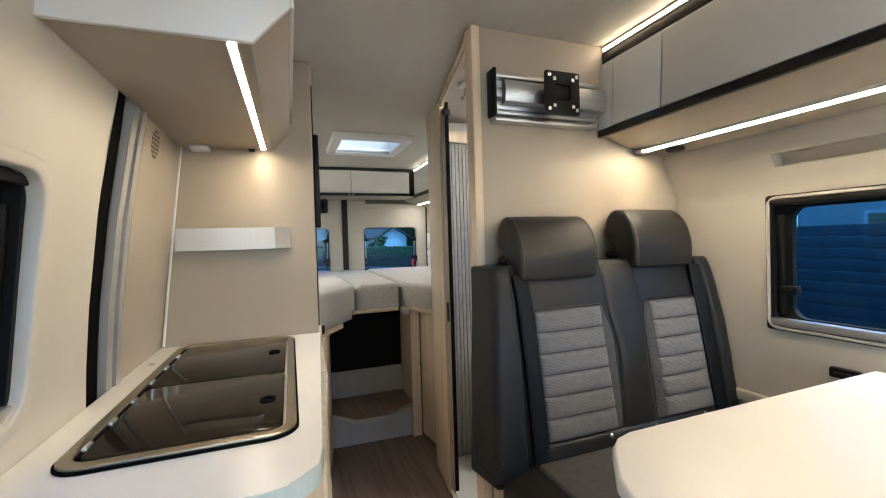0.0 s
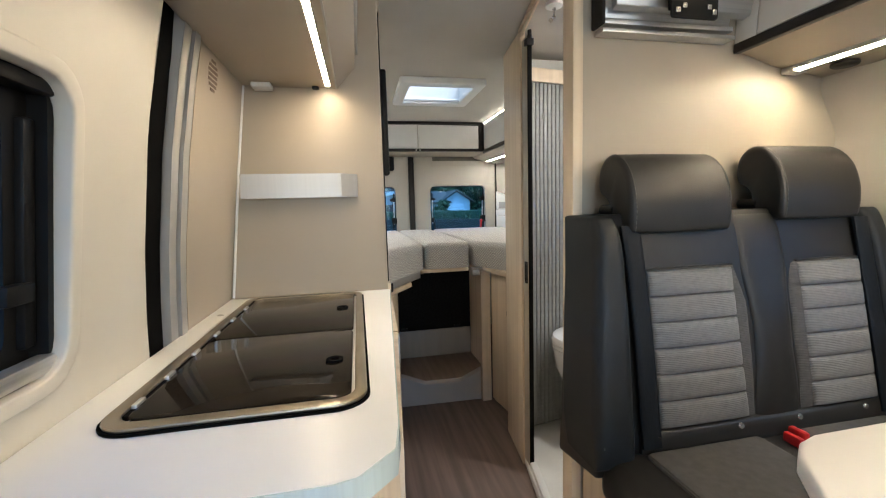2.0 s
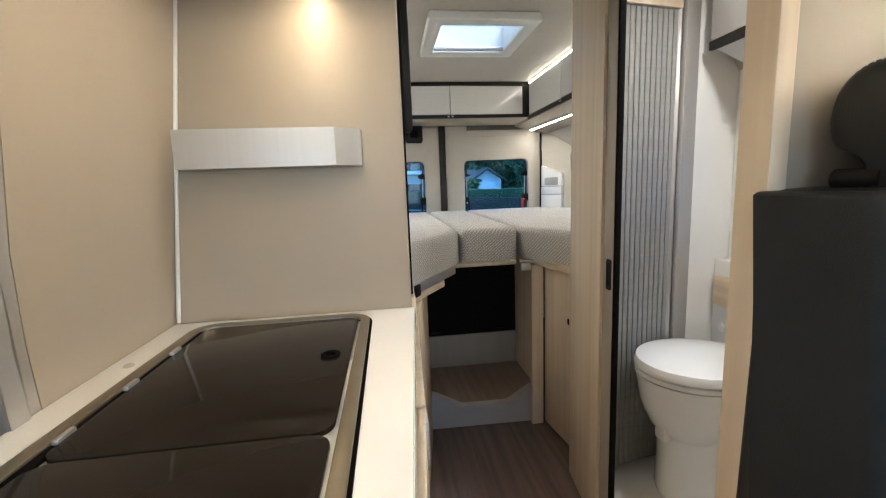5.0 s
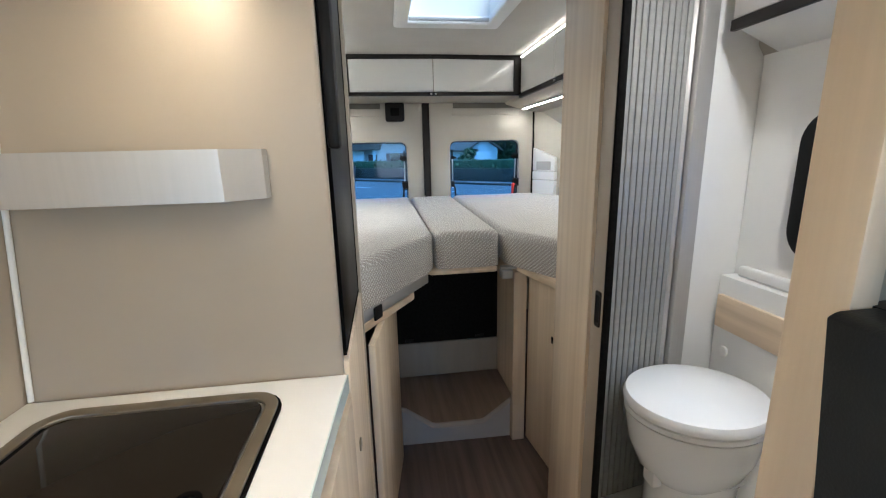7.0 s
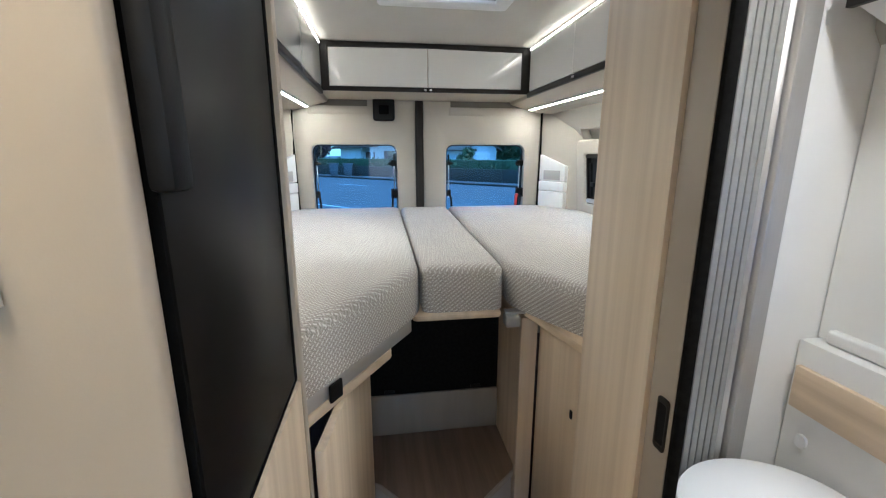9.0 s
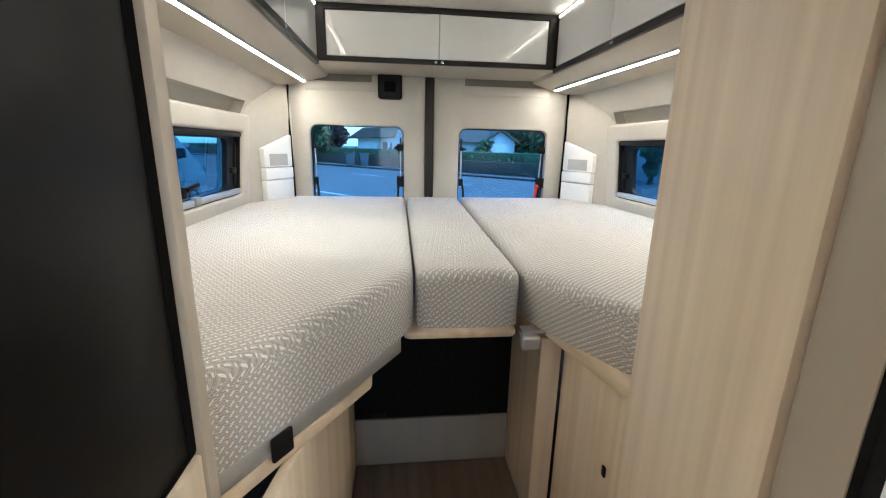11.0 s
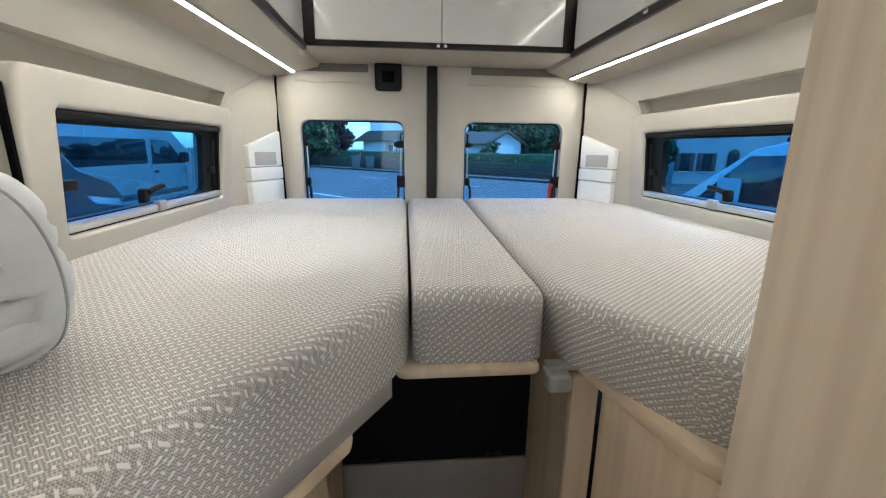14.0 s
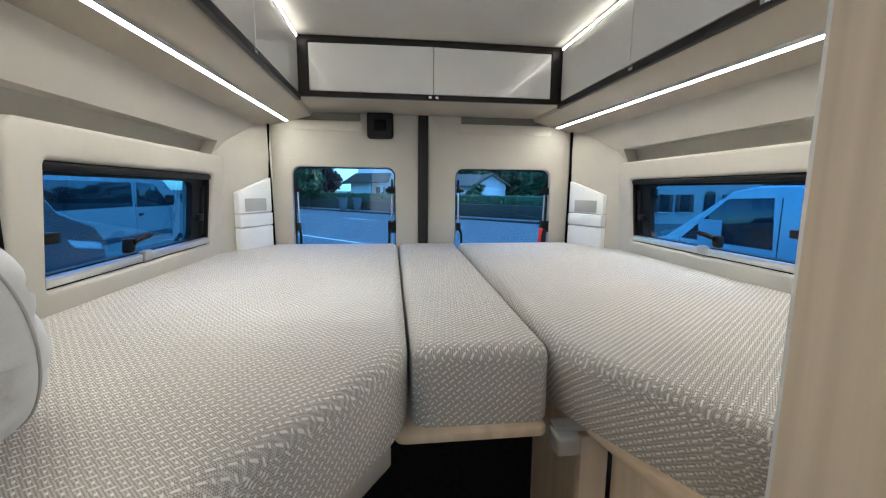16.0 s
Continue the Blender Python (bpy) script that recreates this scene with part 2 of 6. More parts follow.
RED = material("red_plastic", (0.55, 0.02, 0.02), 0.4)
BLUE = material("blue_button", (0.05, 0.30, 0.75), 0.4)
INK = material("grey_print", (0.20, 0.15, 0.12), 0.7)
GLASS = clear_glass("window_glass", (0.41, 0.60, 0.73))
GLASS_DARK = clear_glass("tinted_acrylic", (0.22, 0.42, 0.55))
def milky(name, color):
    """A translucent acrylic sheet that scatters the daylight behind it."""
    m = bpy.data.materials.new(name)
    m.use_nodes = True
    n, l = m.node_tree.nodes, m.node_tree.links
    n.remove(n["Principled BSDF"])
    tl = n.new("ShaderNodeBsdfTranslucent")
    tl.inputs["Color"].default_value = (*color, 1)
    gl = n.new("ShaderNodeBsdfGlossy")
    gl.inputs["Roughness"].default_value = 0.1
    mx = n.new("ShaderNodeMixShader")
    mx.inputs["Fac"].default_value = 0.04
    l.new(tl.outputs["BSDF"], mx.inputs[1])
    l.new(gl.outputs["BSDF"], mx.inputs[2])
    l.new(mx.outputs["Shader"], n["Material Output"].inputs["Surface"])
    return m


MILKY = milky("milky_acrylic", (0.22, 0.42, 0.68))
GLASS_SKY = clear_glass("frosted_hatch_acrylic", (0.66, 0.60, 0.56))
LEDK = glow("led_warm_kitchen", LED_WARM, LED_POWER_KITCHEN)
LEDF = glow("led_warm", LED_WARM, LED_POWER_FRONT)
LEDR = glow("led_neutral", LED_REAR, LED_POWER_REAR)
LEDT = glow("led_neutral_ceiling", LED_REAR, LED_POWER_TOP)
LEDFT = glow("led_warm_ceiling", LED_WARM, LED_POWER_TOP)
ASPHALT = material("asphalt", (0.095, 0.097, 0.10), 0.85, second=(0.07, 0.072, 0.076), scale=(0.7, 0.7, 0.7), detail=8, bump=0.05, bump_scale=60)
LAWN = material("verge", (0.055, 0.07, 0.035), 0.95, second=(0.035, 0.05, 0.022), scale=(2, 2, 2), detail=8)
ROADPAINT = material("road_paint", (0.62, 0.62, 0.60), 0.7)
RENDERW = material("white_render", (0.66, 0.66, 0.65), 0.85, second=(0.61, 0.61, 0.60), scale=(0.8, 0.8, 0.8), bump=0.3, bump_scale=30)
RENDERG = material("grey_render", (0.42, 0.41, 0.40), 0.85, second=(0.38, 0.37, 0.36), scale=(0.8, 0.8, 0.8), bump=0.3, bump_scale=30)
ROOF = material("brown_roof_tiles", (0.10, 0.072, 0.055), 0.8, second=(0.06, 0.045, 0.036), scale=(3, 30, 3), bump=0.4, bump_scale=12)
LEAF = material("leaf", (0.055, 0.10, 0.035), 0.7, second=(0.028, 0.06, 0.018), scale=(1.5, 1.5, 1.5), detail=6)
LEAF2 = material("copper_leaf", (0.10, 0.035, 0.03), 0.7, second=(0.06, 0.022, 0.02), scale=(1.5, 1.5, 1.5))
HEDGE = material("hedge_leaf", (0.045, 0.085, 0.03), 0.8, second=(0.022, 0.045, 0.015), scale=(3, 3, 3), detail=8, bump=0.8, bump_scale=14)
STONE = material("low_wall_stone", (0.050, 0.040, 0.030), 0.9, second=(0.034, 0.030, 0.020), scale=(3, 3, 3), detail=8)
BARK = material("bark", (0.08, 0.06, 0.045), 0.9, second=(0.05, 0.038, 0.03), scale=(14, 14, 3))
CARW = material("white_car_paint", (0.78, 0.78, 0.78), 0.25, second=(0.76, 0.76, 0.76), scale=(1, 1, 1), coat=0.8)
CARS = material("pale_silver_car_paint", (0.30, 0.31, 0.32), 0.3, second=(0.28, 0.29, 0.30), scale=(1, 1, 1), coat=0.8)
CARD = material("dark_grey_car_paint", (0.06, 0.065, 0.075), 0.3, second=(0.05, 0.055, 0.065), scale=(1, 1, 1), coat=0.8)
CARGLASS = material("car_glass", (0.012, 0.016, 0.02), 0.05, spec=0.8)
LAMPGLASS = material("headlight_glass", (0.55, 0.58, 0.6), 0.1, coat=0.6)
TYRE = material("tyre", (0.02, 0.02, 0.02), 0.8)
SHUTTER = material("brown_shutter", (0.10, 0.05, 0.045), 0.7)
SLATE = material("dark_fence_slat", (0.07, 0.074, 0.08), 0.6, second=(0.055, 0.058, 0.064), scale=(1, 1, 20))
PAPER = material("paper_sheet", (0.75, 0.78, 0.76), 0.8)


# ---- building helpers ----
ORIGIN = {}


def thing(name, at, label, category, group="", kind=""):
    ob = new(name)
    ob.empty_display_size = 0.05
    ob.location = at
    ORIGIN[ob.name] = Vector(at)
    return tagged(ob, label, category, group, kind)


def part(name, bm, mat, parent=None, label="", smooth=True):
    """One mesh object from a bmesh in world places, under a thing, a part, or on its own."""
    me = bpy.data.meshes.new(name)
    bmesh.ops.recalc_face_normals(bm, faces=bm.faces)
    shaded = bm.faces.layers.int.get("own") is not None
    bm.to_mesh(me)
    bm.free()
    me.materials.append(mat)
    if smooth:
        if not shaded:
            me.shade_smooth()
        me.set_sharp_from_angle(angle=radians(38))
    ob = new(name, me)
    if parent is not None:
        ob.parent = parent
        ob.matrix_parent_inverse = Matrix.Translation(-ORIGIN.get(parent.name, Vector((0, 0, 0))))
    ORIGIN[ob.name] = Vector((0, 0, 0))
    if label:
        tagged(ob, label)
    return ob


def solo(name, bm, mat, label, category, group="", kind="", smooth=True):
    return tagged(part(name, bm, mat, smooth=smooth), label, category, group, kind)


def setting(name, bm, mat, label, category, smooth=True):
    return tagged(part(name, bm, mat, smooth=smooth), label, category, "", "structure")


def bevel(bm, width, seg=2, angle=30, keep=None):
    """Rounds the edges that are sharper than the angle; broad flat faces stay flat-shaded, so that they mirror true."""
    if width > 0:
        lay = bm.faces.layers.int.get("own") or bm.faces.layers.int.new("own")
        for f in bm.faces:
            f.smooth = any(len(e.link_faces) == 2 and radians(0.5) < e.calc_face_angle(0) <= radians(angle) for e in f.edges)
        edges = [e for e in bm.edges if len(e.link_faces) == 2 and e.calc_face_angle(0) > radians(angle) and (keep is None or keep(e))]
        for f in bmesh.ops.bevel(bm, geom=edges, offset=width, segments=seg, profile=0.5, affect="EDGES", clamp_overlap=True)["faces"]:
            f.smooth = True
    return bm


def box(x0, x1, y0, y1, z0, z1, bev=0.0, seg=2):
    bm = bmesh.new()
    bmesh.ops.create_cube(bm, size=1.0)
    for v in bm.verts:
        v.co = Vector((x0 + (v.co.x + 0.5) * (x1 - x0), y0 + (v.co.y + 0.5) * (y1 - y0), z0 + (v.co.z + 0.5) * (z1 - z0)))
    return bevel(bm, bev, seg)


def place(axis, a, b, c):
    """A point from two profile coordinates and the place along the axis."""
    return {"x": (c, a, b), "y": (a, c, b), "z": (a, b, c)}[axis]


def prism(points, axis, lo, hi, bev=0.0, seg=2, shift=(0.0, 0.0)):
    """A closed outline (the two other coordinates, in order) drawn out along an axis."""
    bm = bmesh.new()
    n = len(points)
    A = [bm.verts.new(place(axis, p[0], p[1], lo)) for p in points]
    B = [bm.verts.new(place(axis, p[0] + shift[0], p[1] + shift[1], hi)) for p in points]
    bm.faces.new(A)
    bm.faces.new(B[::-1])
    for i in range(n):
        j = (i + 1) % n
        bm.faces.new((A[j], A[i], B[i], B[j]))
    bmesh.ops.recalc_face_normals(bm, faces=bm.faces)
    return bevel(bm, bev, seg)


def rounded(a0, a1, b0, b1, r, n=5):
    """The outline of a rectangle with round corners."""
    pts = []
    for cx, cy, s in ((a1 - r, b1 - r, 0), (a0 + r, b1 - r, 90), (a0 + r, b0 + r, 180), (a1 - r, b0 + r, 270)):
        for k in range(n + 1):
            t = radians(s + 90 * k / n)
            pts.append((cx + r * math.cos(t), cy + r * math.sin(t)))
    return pts


def ring(outer, inner, axis, lo, hi, bev=0.0, seg=2):
    """A frame between two outlines of as many points, drawn out along an axis."""
    bm = bmesh.new()
    n = len(outer)
    vs = [[bm.verts.new(place(axis, p[0], p[1], h)) for p in o] for h in (lo, hi) for o in (outer, inner)]
    o0, i0, o1, i1 = vs
    for i in range(n):
        j = (i + 1) % n
        for f in ((o0[i], o0[j], i0[j], i0[i]), (o1[i], i1[i], i1[j], o1[j]), (o0[i], o1[i], o1[j], o0[j]), (i0[i], i0[j], i1[j], i1[i])):
            bm.faces.new(f)
    bmesh.ops.recalc_face_normals(bm, faces=bm.faces)
    return bevel(bm, bev, seg)


def tube(points, r, sides=10):
    """A round bar along a line of places."""
    bm = bmesh.new()
    pts = [Vector(p) for p in points]
    rings = []
    for i, p in enumerate(pts):
        d = (pts[min(i + 1, len(pts) - 1)] - pts[max(i - 1, 0)]).normalized()
        q = d.to_track_quat("Z", "Y")
        rings.append([bm.verts.new(p + q @ Vector((r * math.cos(a), r * math.sin(a), 0))) for a in (2 * math.pi * k / sides for k in range(sides))])
    for a, b in zip(rings, rings[1:]):
        for k in range(sides):
            bm.faces.new((a[k], a[(k + 1) % sides], b[(k + 1) % sides], b[k]))
    bm.faces.new(rings[0][::-1])
    bm.faces.new(rings[-1])
    return bm


def lathe(profile, centre, sides=40, sx=1.0, sy=1.0):
    """A turned shape: radius and height pairs round an upright axis, stretched by sx and sy."""
    bm = bmesh.new()
    rings = []
    for r, z in profile:
        rings.append([bm.verts.new((centre[0] + sx * r * math.cos(a), centre[1] + sy * r * math.sin(a), centre[2] + z)) for a in (2 * math.pi * k / sides for k in range(sides))])
    for a, b in zip(rings, rings[1:]):
        for k in range(sides):
            bm.faces.new((a[k], a[(k + 1) % sides], b[(k + 1) % sides], b[k]))
    bm.faces.new(rings[0][::-1])
    bm.faces.new(rings[-1])
    return bm


def join(*bms):
    out = bmesh.new()
    for b in bms:
        me = bpy.data.meshes.new("tmp")
        b.to_mesh(me)
        b.free()
        out.from_mesh(me)
        bpy.data.meshes.remove(me)
    return out


def slab(p, q, z0, z1, thick, bev=0.0):
    """An upright board from p to q in plan, its face on that line and its thickness to the right-hand side of the way p to q."""
    d = Vector((q[0] - p[0], q[1] - p[1]))
    nrm = Vector((d.y, -d.x)).normalized() * thick
    return prism([p, q, (q[0] + nrm.x, q[1] + nrm.y), (p[0] + nrm.x, p[1] + nrm.y)], "z", z0, z1, bev)


CX = 0.42            # the van's middle line
ROOF_Z = 1.875       # the ceiling


# ---- shell of the van ----
def at_height(profile, z):
    for (a, za), (b, zb) in zip(profile, profile[1:]):
        if za <= z <= zb:
            return a + (b - a) * (z - za) / (zb - za)
    return profile[-1][0] if z > profile[-1][1] else profile[0][0]


def wall_piece(profile, z0, z1, y0, y1, out):
    """A length of side wall: the inner profile between two heights, thickened outwards."""
    zs = [z0] + [z for _, z in profile if z0 + 1e-4 < z < z1 - 1e-4] + [z1]
    inner = [(at_height(profile, z), z) for z in zs]
    return prism(inner + [(x + out, z) for x, z in inner[::-1]], "y", y0, y1)


LEFT = [(-0.50, -0.05), (-0.50, 0.88), (-0.4866, 0.99), (-0.4732, 1.10), (-0.45, 1.29), (-0.43, 1.45), (-0.415, 1.57), (-0.36, 1.93)]
DIN = [(1.29, -0.05), (1.29, 1.35), (1.228, 1.465), (1.228, 1.535), (1.20, 1.93)]
REAR_R = [(CX + 0.975, -0.05), (CX + 0.975, 0.96), (CX + 0.965, 1.02), (CX + 0.945, 1.305), (CX + 0.94, 1.39), (CX + 0.908, 1.455), (CX + 0.82, 1.57), (CX + 0.78, 1.93)]
REAR_L = [(2 * CX - x, z) for x, z in REAR_R]

fl = box(-0.56, 1.45, -1.8, 4.35, -0.06, 0.0)
floor = setting("floor", fl, FLOORM, "grey-brown streaked wood-look vinyl floor", "floor")
HX0, HX1, HY0, HY1 = 0.195, 0.612, 2.735, 3.15
ceiling = setting("ceiling", join(box(-0.5, HX0, -1.8, 4.35, ROOF_Z, 1.95), box(HX1, 1.4, -1.8, 4.35, ROOF_Z, 1.95),
                                  box(HX0, HX1, -1.8, HY0, ROOF_Z, 1.95), box(HX0, HX1, HY1, 4.35, ROOF_Z, 1.95)), CEIL, "smooth off-white ceiling lining", "ceiling")

# sliding door side, with its window hole
def bowed(bm):
    """Bows the door edge forwards at mid height, as the body side curves."""
    for v in bm.verts:
        if 1.2 < v.co.y < 1.46:
            v.co.y -= 0.045 * max(0.0, 1 - ((v.co.z - 1.23) / 0.36) ** 2)
    return bm


SW0, SW1, SZ0, SZ1 = 0.28, 1.03, 0.962, 1.338
setting("wall_left_door", bowed(join(wall_piece(LEFT, -0.05, SZ0, -1.8, 1.272, -0.05), wall_piece(LEFT, SZ1, 1.93, -1.8, 1.272, -0.05),
                               wall_piece(LEFT, SZ0, SZ1, -1.8, SW0, -0.05), wall_piece(LEFT, SZ0, SZ1, SW1, 1.272, -0.05))), DOORSKIN_LIT, "cream inner skin of the sliding door, its colour lightened for the light on it", "wall")
setting("door_seal", bowed(wall_piece([(x - 0.012, z) for x, z in LEFT], 0.0, 1.9, 1.2735, 1.358, -0.04)), RUBBER, "black rubber door seal", "seal")
pillar = thing("trim_pillar", (-0.5, 1.4, 0), "silver-grey ribbed door pillar trim", "trim", kind="structure")
for k, (a, b, dx) in enumerate(((1.36, 1.392, 0.004), (1.394, 1.402, -0.006), (1.404, 1.43, 0.008), (1.432, 1.456, 0.0))):
    part("rib", bowed(wall_piece([(x + dx, z) for x, z in LEFT], 0.0, 1.9, a, b, -0.04)), SILVER if k != 1 else BLACKP, pillar)
setting("wall_left_kitchen", bowed(wall_piece(LEFT, -0.05, 1.93, 1.458, 2.23, -0.05)), GREIGE, "greige laminate wall panel", "wall")


def side_wall(name, profile, s):
    o = 0.075 * s
    W0, W1, Z0, Z1 = 2.985, 3.815, 1.022, 1.306
    bm = join(wall_piece(profile, -0.05, Z0, 2.23, 4.35, o), wall_piece(profile, Z0, Z1, 2.23, W0, o), wall_piece(profile, Z0, Z1, W1, 4.35, o),
              wall_piece(profile, Z1, 1.392, 2.23, 4.35, o), wall_piece([(x + 0.055 * s, z) for x, z in profile], 1.388, 1.454, 2.23, 3.9, 0.04 * s),
              wall_piece(profile, 1.392, 1.45, 3.9, 4.35, o), wall_piece(profile, 1.45, 1.93, 2.23, 4.35, o))
    setting(name, bm, CREAM, "cream moulded side wall with a storage groove", "wall")
    # padded surround of the window
    inner, outer = CX + s * 0.935, CX + s * 0.902
    tr = ring(rounded(2.89, 3.915, 0.945, 1.386, 0.035), rounded(W0, W1, Z0, Z1, 0.012), "x", min(inner, outer) - (0.03 if s < 0 else 0), max(inner, outer) + (0.03 if s > 0 else 0), 0.012, 4)
    for v in tr.verts:
        v.co.x += s * 0.09 * (1.306 - v.co.z)
    setting("window_surround", tr, CREAM, "cream padded window surround", "trim")
    # rear corner panel with its moulded cubby
    a, b = (CX + s * 0.94, 3.90), (CX + s * 0.785, 4.25)
    corner = slab(b, a, 0.5, 1.62, 0.03) if s < 0 else slab(a, b, 0.5, 1.62, 0.03)
    setting("corner_panel", corner, CREAM, "cream curved corner panel beside the rear door", "wall")
    return a, b


setting("blind_seal", box(-0.512, -0.497, 2.876, 2.886, 1.06, 1.345, 0.003), RUBBER, "black rubber strip beside the window surround", "seal")
side_wall("wall_right_bed", REAR_R, 1)
side_wall("wall_left_bed", REAR_L, -1)

DW0, DW1, DZ0, DZ1 = 0.2, 1.065, 0.925, 1.314
setting("wall_right_dinette", join(wall_piece(DIN, -0.05, DZ0, -1.8, 1.41, 0.05), wall_piece(DIN, DZ1, 1.405, -1.8, 1.41, 0.05), wall_piece([(x + 0.045, z) for x, z in DIN], 1.405, 1.442, -1.8, 1.03, 0.04),
                                   wall_piece(DIN, 1.405, 1.442, 1.03, 1.41, 0.05), wall_piece(DIN, 1.442, 1.93, -1.8, 1.41, 0.05),
                                   wall_piece(DIN, DZ0, DZ1, -1.8, DW0, 0.05), wall_piece(DIN, DZ0, DZ1, DW1, 1.41, 0.05)), CREAM, "cream moulded wall beside the dinette", "wall")
setting("baseboard", box(1.265, 1.289, -0.6, 1.36, 0.665, 0.702, 0.008, 3), CREAM, "cream moulded ledge along the dinette wall", "trim")

# rear end
def rear_leaf(name, x0, x1, w0, w1, label):
    leaf = setting(name, ring(rounded(x0, x1, 0.4, 1.66, 0.004), rounded(w0, w1, 0.90, 1.366, 0.045), "y", 4.243, 4.30, 0.006, 2), CREAM, label, "door")
    part("window_frame", ring(rounded(w0 + 0.001, w1 - 0.001, 0.901, 1.365, 0.044), rounded(w0 + 0.007, w1 - 0.007, 0.908, 1.359, 0.040), "y", 4.276, 4.298), BLACKP, leaf, "black window frame")
    gp = part("pane", prism(rounded(w0 + 0.006, w1 - 0.006, 0.907, 1.360, 0.041), "y", 4.288, 4.292), GLASS, leaf, "clear window pane")
    gp.visible_shadow = False
    for sx, wx in ((1, w0), (-1, w1)):
        part("latch", join(box(wx + sx * 0.008, wx + sx * 0.034, 4.252, 4.28, 1.235, 1.262, 0.006), tube([(wx + sx * 0.018, 4.262, 1.25), (wx + sx * 0.018, 4.262, 1.305)], 0.006),
                           box(wx + sx * 0.026, wx + sx * 0.05, 4.25, 4.268, 1.24, 1.254, 0.004)), BLACKP, leaf, "black window latch")
        part("stay_arm", tube([(wx + sx * 0.02, 4.27, 1.24), (wx + sx * 0.022, 4.28, 1.02)], 0.004, 8), ALU, leaf, "thin aluminium window stay")
        part("handle", join(box(wx + sx * 0.006, wx + sx * 0.034, 4.245, 4.275, 1.03, 1.075, 0.008), tube([(wx + sx * 0.02, 4.252, 1.05), (wx + sx * 0.034, 4.24, 1.02), (wx + sx * 0.036, 4.238, 0.965)], 0.007)), BLACKP, leaf, "black window lever")
    return leaf


rear_leaf("door_1", -0.372, 0.378, -0.272, 0.257, "cream rear door leaf with a window")
door2 = rear_leaf("door_2", 0.43, 1.212, 0.578, 1.110, "cream rear door leaf with a window")
part("red_lever", box(1.055, 1.082, 4.236, 4.262, 0.93, 1.045, 0.01), RED, door2, "red emergency lever")
setting("rear_door_gap", box(0.379, 0.429, 4.232, 4.31, 0.4, 1.66, 0.004), DARKTRIM, "dark rubber strip between the rear doors", "seal")
for s in (-1, 1):
    xx = CX + s * 0.797
    setting("door_gap", tube([(xx, 4.228, 1.585), (xx + s * 0.003, 4.226, 1.3), (xx - s * 0.004, 4.226, 0.9)], 0.012, 8), RUBBER, "black gap seal beside the rear door", "seal")
    hook = solo("strap_hook", join(box(xx - 0.012, xx + 0.012, 4.19, 4.215, 1.565, 1.59, 0.004), tube([(xx, 4.205, 1.57), (xx, 4.205, 1.545)], 0.005)), CHROME, "small chrome hook under the locker end", "hook", "strap hooks")
setting("wall_rear_header", join(box(-0.5, 1.35, 4.246, 4.32, 1.662, 1.93), box(-0.5, -0.374, 4.26, 4.32, 0.0, 1.66), box(1.214, 1.35, 4.26, 4.32, 0.0, 1.66), box(-0.5, 1.35, 4.246, 4.32, -0.05, 0.398)), CREAM, "cream panel over the rear doors", "wall")
for a, b, nm in ((-0.28, 0.09, "l"), (0.595, 1.1, "r")):
    setting("door_pocket", box(a, b, 4.234, 4.2425, 1.548, 1.596, 0.003), CREAM, "cream flap of a recessed door pocket", "trim")
# no hollow is cut: flat grey panels carry the recess's shade in their colour
setting("recess_shade_panel", join(box(-0.27, 0.08, 4.238, 4.2425, 1.598, 1.655), box(0.605, 1.09, 4.238, 4.2425, 1.598, 1.655)), material("recess_shade_grey", (0.17, 0.16, 0.14), 0.9), "flat panels coloured as the shaded recess over the rear doors", "trim")
latch_box = thing("door_latch_box", (0.18, 4.22, 1.5), "black plastic latch housing on the rear door", "latch")
part("housing", box(0.114, 0.248, 4.19, 4.242, 1.508, 1.645, 0.018, 3), BLACKP, latch_box)
part("grip", box(0.150, 0.212, 4.178, 4.195, 1.545, 1.60, 0.008, 3), RUBBER, latch_box, "black grip hollow")

# moulded cubbies in the corners
for s in (-1, 1):
    a, b = Vector((CX + s * 0.885, 3.995)), Vector((CX + s * 0.80, 4.205))
    d = b - a
    def on(u, out=0.0):
        nrm = Vector((-s * abs(d.y), -abs(d.x))).normalized()
        p = a + d * u + nrm * out
        return (p.x, p.y)
    cub = thing("corner_cubby", (*on(0.5), 0.96), "white moulded corner cubby panel", "storage panel", "corner cubbies")
    def plate(u0, u1, z0, z1, z1b, out):
        bm = bmesh.new()
        f = [on(u0, out) + (z0,), on(u1, out) + (z0,), on(u1, out) + (z1b,), on(u0, out) + (z1,)]
        k = [on(u0, -0.02) + (z0,), on(u1, -0.02) + (z0,), on(u1, -0.02) + (z1b,), on(u0, -0.02) + (z1,)]
        F, K = [bm.verts.new(p) for p in f], [bm.verts.new(p) for p in k]
        bm.faces.new(F), bm.faces.new(K[::-1])
        for i in range(4):
            j = (i + 1) % 4
            bm.faces.new((F[i], K[i], K[j], F[j]))
        bmesh.ops.recalc_face_normals(bm, faces=bm.faces)
        return bevel(bm, 0.005, 2)
    part("lower_panel", plate(0, 1, 0.9, 1.068, 1.068, 0.018), PLASTIC, cub)
    part("drawer_front", plate(0, 1, 1.072, 1.132, 1.132, 0.02), PLASTIC, cub)
    part("upper_panel", plate(0, 1, 1.136, 1.232, 1.305, 0.016), PLASTIC, cub)
    # a plate in shadow grey stands for the cubby's hollow
    part("cubby_shade_plate", plate(0.16, 0.82, 1.142, 1.205, 1.205, 0.0185), material("cubby_shadow_grey", (0.42, 0.41, 0.39), 0.6), cub, "grey plate coloured as the shaded hollow of the cubby")

